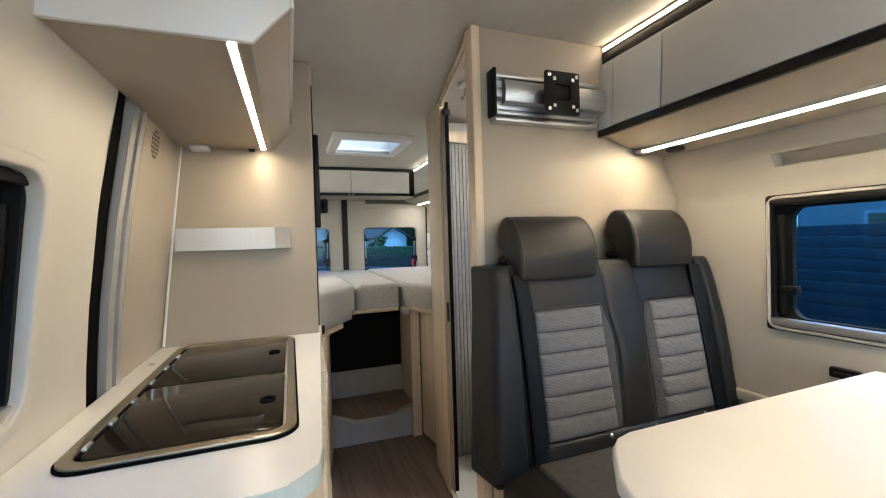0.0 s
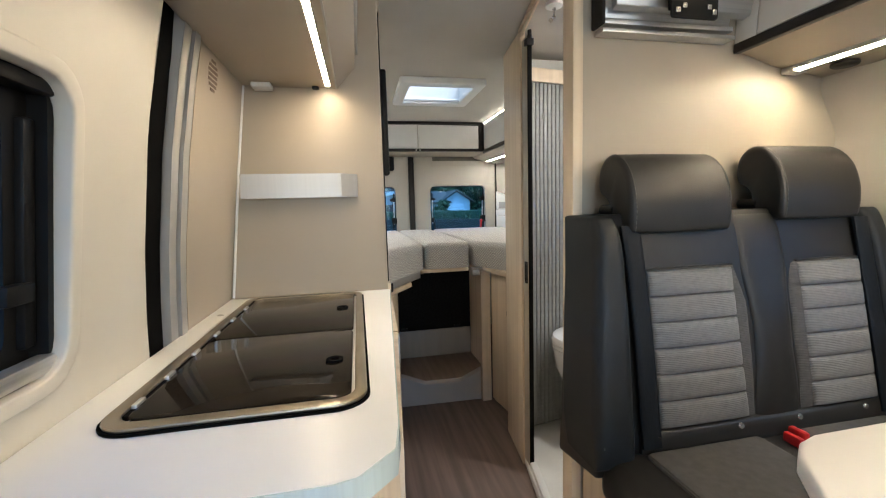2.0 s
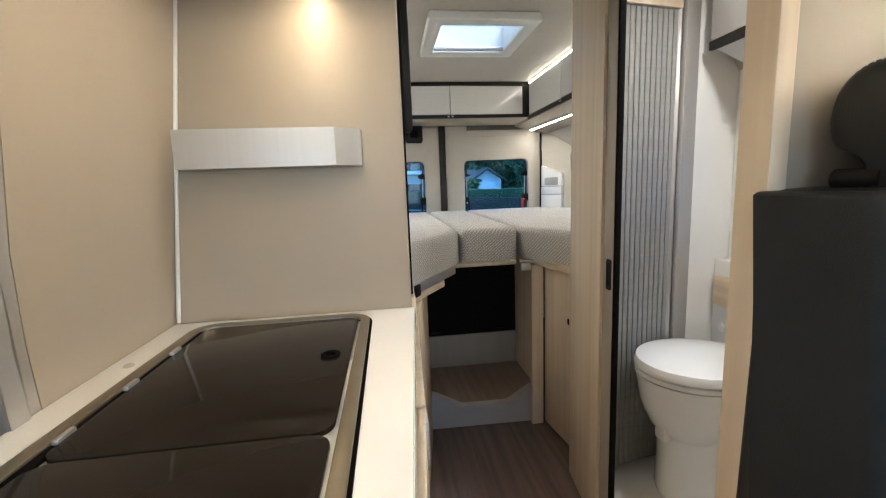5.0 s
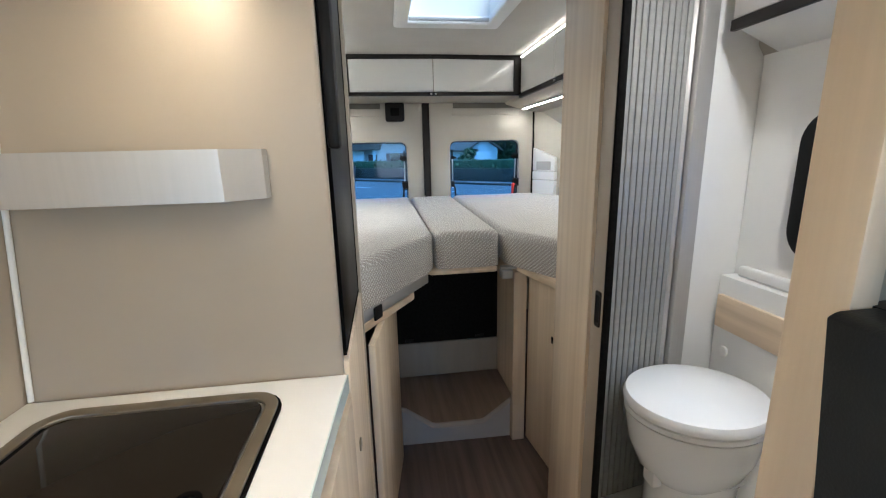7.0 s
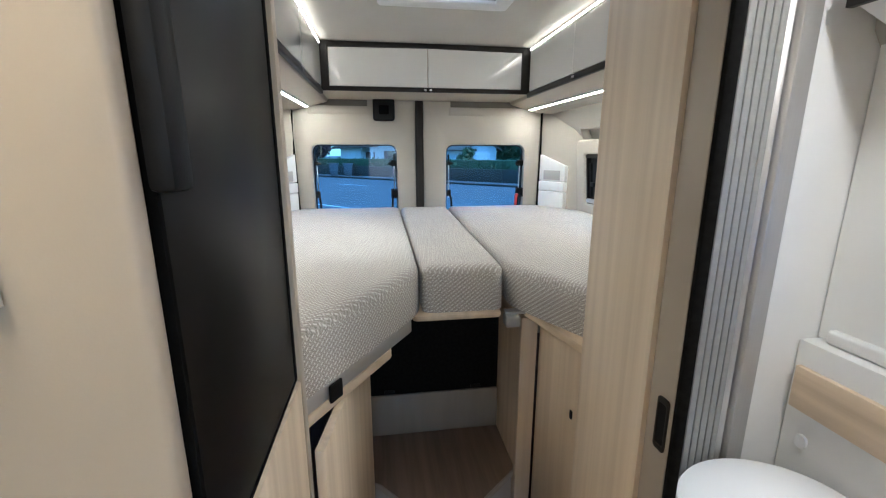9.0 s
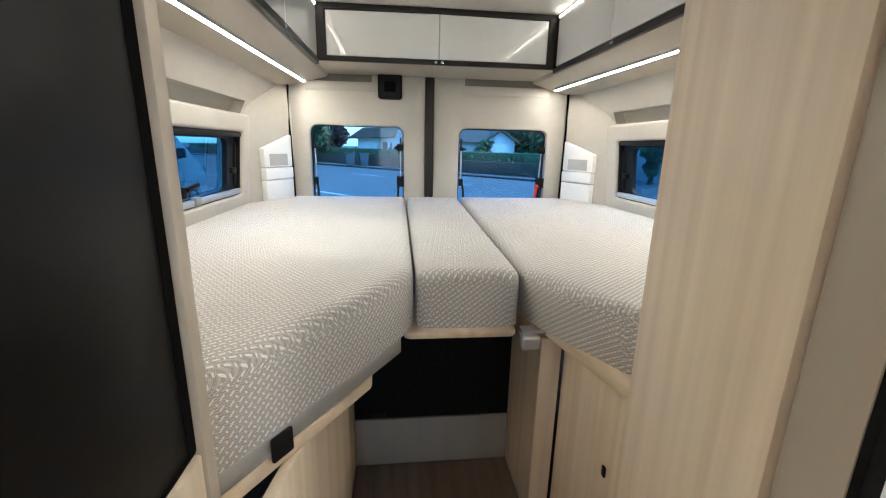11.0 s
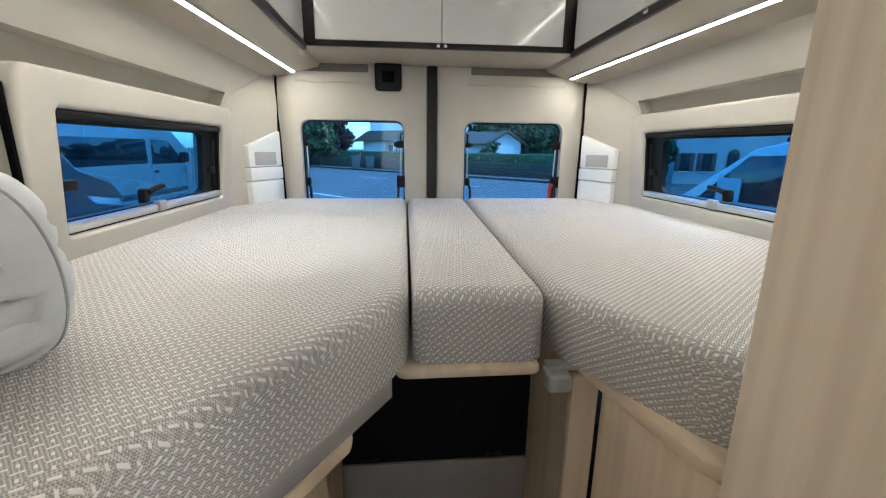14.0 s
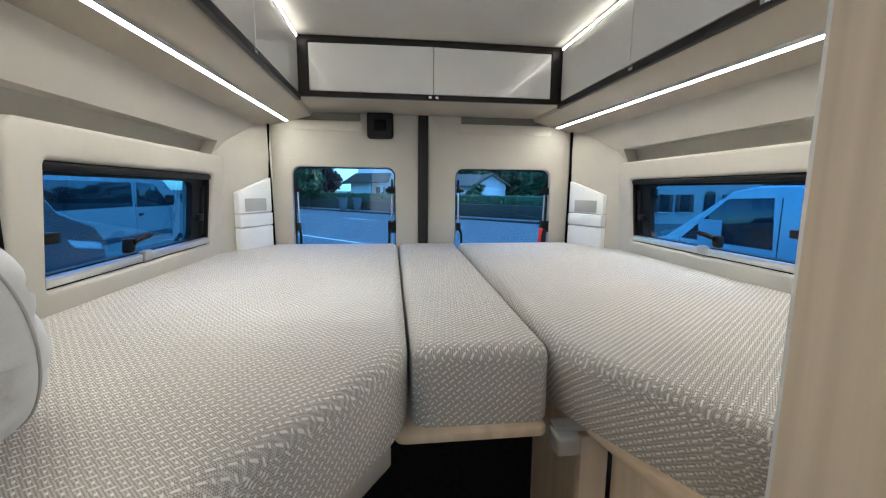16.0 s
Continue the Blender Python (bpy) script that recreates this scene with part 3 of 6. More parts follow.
# front end, behind the camera: cab wall with the windscreen
setting("wall_front", ring(rounded(-0.62, 1.42, -0.06, 1.95, 0.01), rounded(-0.44, 1.22, 0.80, 1.80, 0.08), "y", -1.85, -1.8), CREAM, "plain wall round the windscreen opening", "wall")
ws = setting("window_1", prism(rounded(-0.44, 1.22, 0.80, 1.80, 0.08), "y", -1.83, -1.825), GLASS, "wide windscreen", "window")
ws.visible_shadow = False

# ---- windows in the side walls ----
def framed_window(name, x, s, y0, y1, z0, z1, lean, glass, label, border=0.085, near=None):
    """Acrylic hung window behind an opening: black frame with round corners, pane, catch and cassette rail."""
    w = thing(name, (x, (y0 + y1) / 2, z0), label, "window", kind="structure")
    def skew(bm):
        for v in bm.verts:
            v.co.x += s * lean * (z1 - v.co.z)
        return bm
    xa, xb = sorted((x + s * 0.012, x + s * 0.05))
    part("outer_frame", skew(ring(rounded(y0 - 0.01, y1 + 0.01, z0 - 0.01, z1 + 0.01, 0.01), rounded(y0 + 0.012, y1 - 0.012, z0 + 0.012, z1 - 0.012, 0.02), "x", xa, xb)), BLACKP, w, "black inner frame")
    xa, xb = sorted((x + s * 0.034, x + s * 0.055))
    part("pane_frame", skew(ring(rounded(y0 - 0.008, y1 + 0.008, z0 - 0.008, z1 + 0.008, 0.01), rounded(y0 + (border if near is None else near), y1 - border, z0 + 0.03, z1 - 0.03, 0.035), "x", xa, xb)), BLACKP, w, "broad black pane border")
    xa, xb = sorted((x + s * 0.056, x + s * 0.060))
    p = part("pane", skew(prism(rounded(y0, y1, z0, z1, 0.02), "x", xa, xb)), glass, w, "tinted acrylic pane")
    p.visible_shadow = False
    xa, xb = sorted((x + s * 0.004, x + s * 0.03))
    part("blind_rail", skew(box(xa, xb, y0 + 0.004, y1 - 0.004, z0 + 0.004, z0 + 0.028, 0.006)), ALU, w, "aluminium blind rail")
    part("blind_cassette", skew(box(xa, xb, y0 + 0.004, y1 - 0.004, z1 - 0.022, z1 - 0.004, 0.004)), BLACKP, w, "dark blind cassette")
    m = y0 + (y1 - y0) * 0.46
    xa, xb = sorted((x - s * 0.004, x + s * 0.02))
    part("rail_grip", skew(box(xa, xb, m - 0.022, m + 0.022, z0 + 0.004, z0 + 0.038, 0.006)), SILVER, w, "small grey grip")
    xc = x + s * 0.024
    part("catch", skew(join(box(min(xc, xc + s * 0.025), max(xc, xc + s * 0.025), m - 0.05, m - 0.016, z0 + 0.034, z0 + 0.078, 0.008),
                            tube([(xc, m - 0.033, z0 + 0.066), (xc - s * 0.006, m - 0.002, z0 + 0.076), (xc - s * 0.008, m + 0.034, z0 + 0.08)], 0.009))), BLACKP, w, "black window catch")
    for e, sg in ((y0, 1), (y1, -1)):
        part("hinge_arm", skew(join(box(min(xc, xc + s * 0.02), max(xc, xc + s * 0.02), e + sg * 0.022 - 0.01, e + sg * 0.022 + 0.01, z0 + 0.04, z1 - 0.05, 0.004),
                                    box(min(xc - s * 0.006, xc + s * 0.02), max(xc - s * 0.006, xc + s * 0.02), e + sg * 0.045 - 0.022, e + sg * 0.045 + 0.022, z0 + 0.1, z0 + 0.125, 0.003))), BLACKP, w, "black window stay")
    return w


framed_window("window_2", CX + 0.905, 1, 2.985, 3.815, 1.022, 1.306, 0.09, GLASS_DARK, "long hung window with a blind rail beside the bed", 0.095, 0.015)
framed_window("window_3", CX - 0.905, -1, 2.985, 3.815, 1.022, 1.306, 0.09, GLASS_DARK, "long hung window with a blind rail beside the bed", 0.095, 0.015)
framed_window("window_4", 1.275, 1, DW0, DW1, DZ0, DZ1, 0.0, GLASS_DARK, "hung window beside the dinette bench", 0.05)
framed_window("window_5", -0.452, -1, SW0, SW1, SZ0, SZ1, 0.1, GLASS_DARK, "hung window in the sliding door", 0.05)
setting("window_trim_dinette", ring(rounded(DW0 - 0.007, DW1 + 0.007, DZ0 - 0.007, DZ1 + 0.007, 0.03), rounded(DW0 + 0.002, DW1 - 0.002, DZ0 + 0.002, DZ1 - 0.002, 0.02), "x", 1.281, 1.294, 0.004), CREAM, "thin cream window trim", "trim")
tr = ring(rounded(SW0 - 0.02, SW1 + 0.02, SZ0 - 0.02, SZ1 + 0.02, 0.06), rounded(SW0 + 0.002, SW1 - 0.002, SZ0 + 0.002, SZ1 - 0.002, 0.045), "x", -0.02, 0.006, 0.004, 3)
for v in tr.verts:
    v.co.x += at_height(LEFT, v.co.z)
setting("window_trim_sliding", tr, DOORSKIN_LIT, "cream rolled edge round the sliding door window", "trim")

# roof hatch over the aisle
hatch = thing("roof_hatch", (0.403, 2.94, 1.83), "white roof hatch with a clear frosted dome", "roof hatch", kind="structure")
part("frame", ring(rounded(0.160, 0.648, 2.69, 3.195, 0.02), rounded(0.222, 0.586, 2.762, 3.125, 0.012), "z", 1.838, 1.8745, 0.008, 3), PLASTIC, hatch)
part("shaft", ring(rounded(0.197, 0.610, 2.737, 3.148, 0.012), rounded(0.21, 0.598, 2.75, 3.136, 0.012), "z", 1.8755, 1.97), PLASTIC, hatch)
gp = part("dome", prism(rounded(0.196, 0.612, 2.736, 3.149, 0.02), "z", 1.972, 1.978), GLASS_SKY, hatch, "clear acrylic dome")
gp.visible_shadow = False
part("blind_bar", box(0.224, 0.584, 3.085, 3.10, 1.842, 1.858, 0.004), SILVER, hatch, "thin grey blind bar")
part("hatch_handle", join(lathe([(0.0, 0), (0.032, 0.002), (0.036, 0.012), (0.02, 0.02)], (0.40, 2.8, 1.955), 20), box(0.36, 0.44, 2.792, 2.808, 1.945, 1.957, 0.004)), PLASTIC, hatch, "round crank handle")


# ---- light strips ----
def led_strip(p, q, w, mat, label, group, side=0, lean=0.0):
    """An aluminium channel along a line with a glowing diffuser sunk between its lips; it shines down, leaning with the board it sits in, or with side -1 or 1 across the van."""
    p, q = Vector(p), Vector(q)
    st = thing("led_strip", p, label, "light strip", group)
    x, y0, y1, z = p.x, min(p.y, q.y), max(p.y, q.y), p.z

    def sk(bm):
        for v in bm.verts:
            v.co.z -= lean * (v.co.x - x)
            v.co.x += (q.x - p.x) * (v.co.y - p.y) / (q.y - p.y)
            v.co.z += (q.z - p.z) * (v.co.y - p.y) / (q.y - p.y)
        return bm

    if side:
        xa, xb = sorted((x, x - side * 0.006))
        part("channel", sk(box(xa, xb, y0 - 0.004, y1 + 0.004, z - w * 0.75, z + w * 0.75)), ALU, st)
        xa, xb = sorted((x + side * 0.0005, x + side * 0.003))
        part("diffuser", sk(box(xa, xb, y0, y1, z - w / 2, z + w / 2, 0.001)), mat, st, "glowing milky diffuser")
        return st
    part("channel", sk(join(box(x - w * 0.5 - 0.003, x + w * 0.5 + 0.003, y0 - 0.004, y1 + 0.004, z + 0.001, z + 0.010),
                            box(x - w * 0.5 - 0.003, x - w * 0.5 - 0.0004, y0 - 0.004, y1 + 0.004, z - 0.0045, z + 0.0008),
                            box(x + w * 0.5 + 0.0004, x + w * 0.5 + 0.003, y0 - 0.004, y1 + 0.004, z - 0.0045, z + 0.0008))), ALU, st)
    part("diffuser", sk(box(x - w / 2, x + w / 2, y0, y1, z - 0.0035, z + 0.0005)), mat, st, "glowing milky diffuser")
    return st


# ---- kitchen ----
top_pts = [(-0.497, 1.788), (0.0, 1.788), (-0.006, 1.72), (-0.058, 0.90), (-0.066, 0.848), (-0.108, 0.806), (-0.135, 0.80), (-0.497, 0.80)]
worktop = thing("worktop", (-0.25, 1.3, 0.867), "white kitchen worktop with a pale green edge", "worktop")
part("top", prism(top_pts, "z", 0.871, 0.897, 0.003, 2), WORKTOP, worktop)
part("edge_band", prism([(-0.006, 1.787), (0.0015, 1.787), (-0.0045, 1.72), (-0.0565, 0.899), (-0.0645, 0.8475), (-0.107, 0.8045), (-0.135, 0.7985), (-0.49, 0.7985), (-0.49, 0.803), (-0.134, 0.803), (-0.11, 0.81), (-0.069, 0.85), (-0.061, 0.90), (-0.01, 1.72)], "z", 0.864, 0.8955), EDGE, worktop, "pale green edge band")
kit = thing("kitchen_cabinet", (-0.26, 1.3, 0), "kitchen base cabinet in light ash wood", "cabinet")
part("body", box(-0.49, -0.10, 0.86, 1.785, 0.0, 0.866, 0.002), WOOD, kit)
part("corner_panel", slab((-0.105, 0.87), (-0.075, 0.93), 0.06, 0.864, 0.02), WOOD, kit)
for k, (z0, z1) in enumerate(((0.06, 0.30), (0.31, 0.56), (0.57, 0.855))):
    fr = part("drawer_front", slab((-0.068, 0.93), (-0.028, 1.43), z0, z1, 0.018, 0.002), WOOD, kit)
    part("handle", box(-0.03, -0.008, 1.40, 1.44, z1 - 0.075, z1 - 0.004, 0.003), ALU, fr, "brushed aluminium grip rail")
    fr = part("drawer_front", slab((-0.027, 1.44), (-0.012, 1.78), z0, z1, 0.018, 0.002), WOOD, kit)

hob = thing("hob_sink_unit", (-0.265, 1.35, 0.897), "built-in sink and hob with smoked glass lids", "hob")
HO = rounded(-0.432, -0.094, 0.952, 1.742, 0.045, 6)
HI = rounded(-0.416, -0.110, 0.968, 1.726, 0.032, 6)
HG = rounded(-0.412, -0.112, 0.9735, 1.721, 0.028, 6)
part("gasket", ring(rounded(-0.436, -0.090, 0.948, 1.746, 0.049, 6), HI, "z", 0.8972, 0.901), RUBBER, hob, "black gasket")
part("rim", ring(HO, HG, "z", 0.9, 0.9065, 0.0028, 2), BRASS, hob, "bronze-toned metal rim")
lid1 = part("lid", prism(rounded(-0.404, -0.117, 0.979, 1.312, 0.022), "z", 0.898, 0.905, 0.0015), HOBGLASS, hob, "smoked glass hob lid")
lid2 = part("lid", prism(rounded(-0.404, -0.117, 1.3145, 1.716, 0.022), "z", 0.898, 0.905, 0.0015), HOBGLASS, hob, "smoked glass sink lid")
for ly, ld in ((1.127, lid1), (1.525, lid2)):
    part("finger_hole", join(ring(rounded(-0.162, -0.132, ly - 0.015, ly + 0.015, 0.0149, 6), rounded(-0.155, -0.139, ly - 0.008, ly + 0.008, 0.0079, 6), "z", 0.9051, 0.9085, 0.001)), RUBBER, ld, "black rubber finger ring")
for hy in (1.03, 1.13, 1.24, 1.36, 1.48, 1.6):
    part("hinge_clip", box(-0.411, -0.4035, hy - 0.014, hy + 0.014, 0.9, 0.909, 0.002), ALU, hob, "bright hinge clip")
part("hinge_gap", box(-0.4115, -0.4045, 0.995, 1.70, 0.896, 0.9035), RUBBER, hob)

tall = thing("fridge_housing", (-0.25, 2.0, 0), "tall greige fridge housing beside the worktop", "tall cabinet")
part("front_panel", box(-0.497, -0.006, 1.7905, 1.812, 0.86, 1.873, 0.006, 3), GREIGE, tall, "greige panel over the worktop")
part("body", box(-0.49, -0.032, 1.814, 2.185, 0.0, 1.872), GREIGE, tall)
part("bottom_door", box(-0.03, 0.004, 1.80, 2.183, 0.04, 0.915, 0.003), WOOD, tall, "light ash wood door")
part("knob", lathe([(0.0, 0), (0.013, 0.0), (0.013, 0.003), (0.0, 0.005)], (0, 0, 0), 16), BRASS, tall, "round brass lock")
for o in tall.children:
    if o.name.startswith("knob"):
        o.matrix_parent_inverse = Matrix.Translation(-ORIGIN[tall.name]) @ pose(0.005, 1.86, 0.70, 0, 90, 0)
part("side_panel", box(-0.49, 0.0065, 2.186, 2.210, 0.0, 1.873, 0.004), GREIGE, tall, "greige end panel")
part("top_strip", box(-0.03, 0.003, 1.814, 2.184, 1.80, 1.872, 0.002), GREIGE, tall)
fridge = thing("fridge", (0, 2.0, 0.92), "tall matt black fridge with a long grip", "fridge")
part("door", box(-0.03, -0.002, 1.815, 2.170, 0.922, 1.795, 0.004, 2), BLACKF, fridge)
part("frame", ring(rounded(1.813, 2.183, 0.918, 1.798, 0.004), rounded(1.82, 2.166, 0.926, 1.79, 0.004), "x", -0.02, -0.001, 0.001), RUBBER, fridge, "black frame")
part("grip", box(-0.004, 0.016, 1.806, 1.840, 1.278, 1.62, 0.006, 2), BLACKP, fridge, "long black grip")

# wall cupboard with the kitchen light
hood = thing("wall_cupboard", (-0.25, 1.37, 1.547), "greige kitchen wall cupboard with a pale end panel", "cupboard")
hp = [(-0.418, 1.548), (-0.142, 1.548), (-0.083, 1.615), (-0.083, 1.873), (-0.36, 1.873)]
part("body", prism(hp, "y", 0.972, 1.789, 0.001), GREIGE, hood)
part("end_panel", prism([(-0.422, 1.546), (-0.14, 1.546), (-0.081, 1.613), (-0.081, 1.874), (-0.36, 1.874)], "y", 0.958, 0.971, 0.003), MATTW, hood, "pale grey end panel")
part("door_front", box(-0.083, -0.074, 0.975, 1.70, 1.62, 1.86, 0.002), GLOSSW, hood, "white door front")
part("edge_line", prism([(-0.145, 1.5465), (-0.141, 1.5465), (-0.1405, 1.549), (-0.144, 1.549)], "y", 0.972, 1.787), SILVER, hood, "thin bright edge strip")
part("sensor", box(-0.385, -0.33, 1.735, 1.785, 1.532, 1.5475, 0.004), PLASTIC, hood, "small white switch block")
part("touch_switch", box(-0.215, -0.195, 1.765, 1.783, 1.54, 1.5475, 0.002), BLACKP, hood, "small dark switch")
led_strip((-0.172, 0.975, 1.546), (-0.167, 1.745, 1.546), 0.0125, LEDK, "warm LED strip under the kitchen cupboard", "kitchen lights")

shelf = thing("wall_shelf", (-0.26, 1.789, 1.207), "satin silver wall shelf with a slanted end", "shelf")
part("front_panel", prism([(-0.432, 1.734), (-0.432, 1.729), (-0.148, 1.729), (-0.1405, 1.7312), (-0.1432, 1.7355), (-0.149, 1.734)], "z", 1.207, 1.279), SILVER, shelf, "satin silver front")
part("end_panel", prism([(-0.1405, 1.7312), (-0.094, 1.769), (-0.092, 1.789), (-0.097, 1.789), (-0.0985, 1.771), (-0.1432, 1.7355)], "z", 1.207, 1.279), SILVER, shelf, "slanted satin silver end")
part("board", prism([(-0.432, 1.789), (-0.432, 1.7345), (-0.1495, 1.7345), (-0.144, 1.736), (-0.0995, 1.772), (-0.098, 1.789)], "z", 1.2075, 1.216), SILVER, shelf)
setting("trim_cable", tube([(-0.489, 1.786, 0.90), (-0.470, 1.786, 1.08), (-0.4475, 1.786, 1.29), (-0.415, 1.786, 1.56)], 0.004, 8), PLASTIC, "white joint bead in the kitchen corner", "trim")
sticker = thing("notice_print", (-0.42, 1.52, 1.5), "small brown printed notice on the wall panel", "print")
for k in range(7):
    zz = 1.53 - k * 0.011
    ww = (0.03, 0.055, 0.062, 0.058, 0.062, 0.05, 0.03)[k]
    xx = at_height(LEFT, zz)
    bm = box(0.0004, 0.0012, 1.53 - ww / 2, 1.53 + ww / 2, zz - 0.0032, zz + 0.0032)
    for v in bm.verts:
        v.co.x += at_height(LEFT, v.co.z)
    part("print_line", bm, INK, sticker)

# ---- washroom ----
setting("wall_bath_front", box(0.474, 1.30, 1.386, 1.412, 0.0, 1.874), GREIGE, "greige laminate washroom front wall", "wall")
setting("trim_post", box(0.445, 0.473, 1.379, 1.432, 0.0, 1.8745, 0.003), WOOD, "light ash door post of the washroom", "trim")
setting("trim_header", join(slab((0.452, 1.433), (0.578, 2.062), 1.862, 1.8745, 0.016, 0.002), slab((0.462, 1.433), (0.588, 2.062), 1.848, 1.861, 0.008)), WOOD, "light ash header over the washroom door", "trim")
setting("bath_jamb", prism([(0.585, 2.064), (0.6185, 2.349), (0.655, 2.349), (0.609, 2.064)], "z", 0.0, 1.8745, 0.002, 2), WOOD, "light ash washroom wall beside the bed", "wall")
door = thing("tambour_door", (0.8, 2.17, 0.05), "grey ribbed sliding tambour door, half open", "sliding door")
part("lock_rail", prism([(0.588, 1.999), (0.6, 1.9985), (0.606, 2.060), (0.592, 2.060)], "z", 0.02, 1.83, 0.001), GREIGE, door, "greige lock rail")
part("black_rail", prism([(0.5885, 1.9905), (0.604, 1.9865), (0.606, 1.9975), (0.5885, 1.9985)], "z", 0.02, 1.83, 0.0015), VOID, door, "black guide rail")
plate_ = part("lock_plate", ring(rounded(2.006, 2.032, 0.838, 0.930, 0.006), rounded(2.010, 2.028, 0.848, 0.920, 0.004), "x", 0.5855, 0.589, 0.0005), DARKTRIM, door, "dark lock plate")
part("lock_pull", box(0.5868, 0.5882, 2.0105, 2.0275, 0.849, 0.919), BLACKP, plate_, "black recessed pull")
part("top_roller", join(box(0.580, 0.612, 1.982, 2.012, 1.790, 1.816, 0.004), tube([(0.596, 1.99, 1.80), (0.596, 1.99, 1.846)], 0.008)), DARKTRIM, door, "brown top guide")
P, Q = Vector((0.653, 2.264)), Vector((0.990, 2.323))
NS = 15
for k in range(NS):
    a, b = P.lerp(Q, (k + 0.07) / NS), P.lerp(Q, (k + 0.93) / NS)
    part("slat", slab(tuple(a), tuple(b), 0.055, 1.735, 0.012, 0.0025), TAMB, door)
part("backing", slab(tuple(P + Vector((0.002, 0.002))), tuple(Q + Vector((0.0, 0.002))), 0.05, 1.74, 0.006), RUBBER, door)
setting("trim_tambour_top", slab((0.63, 2.262), (1.0, 2.325), 1.738, 1.80, 0.02, 0.002), WOOD, "wooden strip over the tambour", "trim")
setting("trim_tambour_side", join(slab((0.992, 2.324), (1.006, 2.318), 0.05, 1.80, 0.014, 0.003), slab((1.008, 2.318), (1.082, 2.345), 0.05, 1.80, 0.02, 0.004)), SILVER, "satin side rail of the tambour", "trim")
setting("wall_bath_rear", join(slab((1.083, 2.352), (1.30, 2.362), 0.0, 1.874, 0.02), box(0.66, 1.35, 2.372, 2.39, 0.0, 1.874)), PLASTIC, "white washroom rear wall", "wall")
BW = (1.735, 2.16, 0.945, 1.362)
setting("wall_bath_side", join(box(1.205, 1.30, 1.413, 2.336, 0.0, 0.845, 0.006), box(1.262, 1.30, 1.413, BW[0] + 0.02, 0.8455, 1.874), box(1.262, 1.30, BW[1] - 0.02, 2.337, 0.8455, 1.874),
                               box(1.262, 1.30, BW[0] + 0.02, BW[1] - 0.02, 0.8455, BW[2] + 0.02), box(1.262, 1.30, BW[0] + 0.02, BW[1] - 0.02, BW[3] - 0.02, 1.874)), PLASTIC, "white moulded washroom side wall", "wall")
setting("trim_bath_ledge", box(1.235, 1.262, 1.43, 2.30, 0.846, 0.882, 0.008, 3), PLASTIC, "white moulded ledge under the washroom window", "trim")
setting("bath_tray", join(prism([(0.588, 2.04), (0.476, 1.436), (1.30, 1.414), (1.30, 2.37), (0.66, 2.37)], "z", 0.001, 0.035, 0.004), prism([(0.588, 2.0), (0.483, 1.44), (0.515, 1.436), (0.62, 2.0)], "z", 0.03, 0.055, 0.008)), PLASTIC, "white shower tray floor", "floor")
drain = thing("drain_cap", (0.72, 1.86, 0.035), "round white drain cap in the tray", "drain")
part("cap", lathe([(0, 0), (0.03, 0.0), (0.032, 0.004), (0.0, 0.006)], (0.72, 1.86, 0.0352), 24), PLASTIC, drain)
bw = thing("window_6", (1.25, 1.95, 0.95), "black framed washroom window with round corners", "window", kind="structure")
part("frame", ring(rounded(BW[0], BW[1], BW[2], BW[3], 0.09, 8), rounded(BW[0] + 0.045, BW[1] - 0.045, BW[2] + 0.045, BW[3] - 0.045, 0.06, 8), "x", 1.236, 1.262, 0.008, 3), BLACKP, bw)
gp = part("pane", prism(rounded(BW[0] + 0.02, BW[1] - 0.02, BW[2] + 0.02, BW[3] - 0.02, 0.07, 8), "x", 1.292, 1.297), MILKY, bw, "pale pane")
gp.visible_shadow = False
part("stay", box(1.248, 1.258, 2.078, 2.09, 1.06, 1.26, 0.003), ALU, bw, "aluminium stay")
part("catch", join(box(1.228, 1.25, 2.055, 2.09, 1.10, 1.13, 0.004), tube([(1.235, 2.07, 1.12), (1.222, 2.05, 1.10), (1.222, 2.048, 1.15)], 0.007)), BLACKP, bw, "black window catch")
part("hinge", box(1.235, 1.25, 2.06, 2.085, 1.25, 1.272, 0.004), BLACKP, bw)
bcab = thing("washroom_cabinet", (1.18, 1.9, 1.59), "white washroom wall cabinet with a dark grip strip", "cabinet")
part("body", prism([(1.108, 1.605), (1.262, 1.54), (1.262, 1.87), (1.108, 1.87)], "y", 1.415, 2.29, 0.003), PLASTIC, bcab)
part("door", box(1.098, 1.108, 1.86, 2.288, 1.625, 1.866, 0.002), MATTW, bcab)
part("door", box(1.098, 1.108, 1.42, 1.855, 1.625, 1.866, 0.002), MATTW, bcab)
part("grip_strip", box(1.092, 1.109, 1.42, 2.288, 1.592, 1.622, 0.002), DARKTRIM, bcab, "dark grip strip")
rail = solo("wall_board", box(1.188, 1.2055, 1.55, 2.318, 0.668, 0.782, 0.004), WOOD_FLAT, "light ash wooden board along the washroom wall", "board")
hookk = solo("wall_hook", box(1.172, 1.188, 1.90, 1.945, 0.735, 0.765, 0.006), BLACKP, "black hook on the wooden board", "hook")
flush = thing("flush_panel", (1.2, 1.955, 0.62), "white oval flush panel with a blue button", "flush panel")
bm = prism(rounded(1.895, 2.005, 0.565, 0.665, 0.049, 8), "x", 1.198, 1.2049, 0.003)
part("plate", bm, PLASTIC, flush)
part("button", prism(rounded(1.955, 1.981, 0.605, 0.631, 0.0129, 6), "x", 1.1945, 1.198, 0.001), BLUE, flush, "round blue button")
part("print_bar", box(1.1962, 1.198, 1.93, 1.972, 0.643, 0.648), INK, flush)
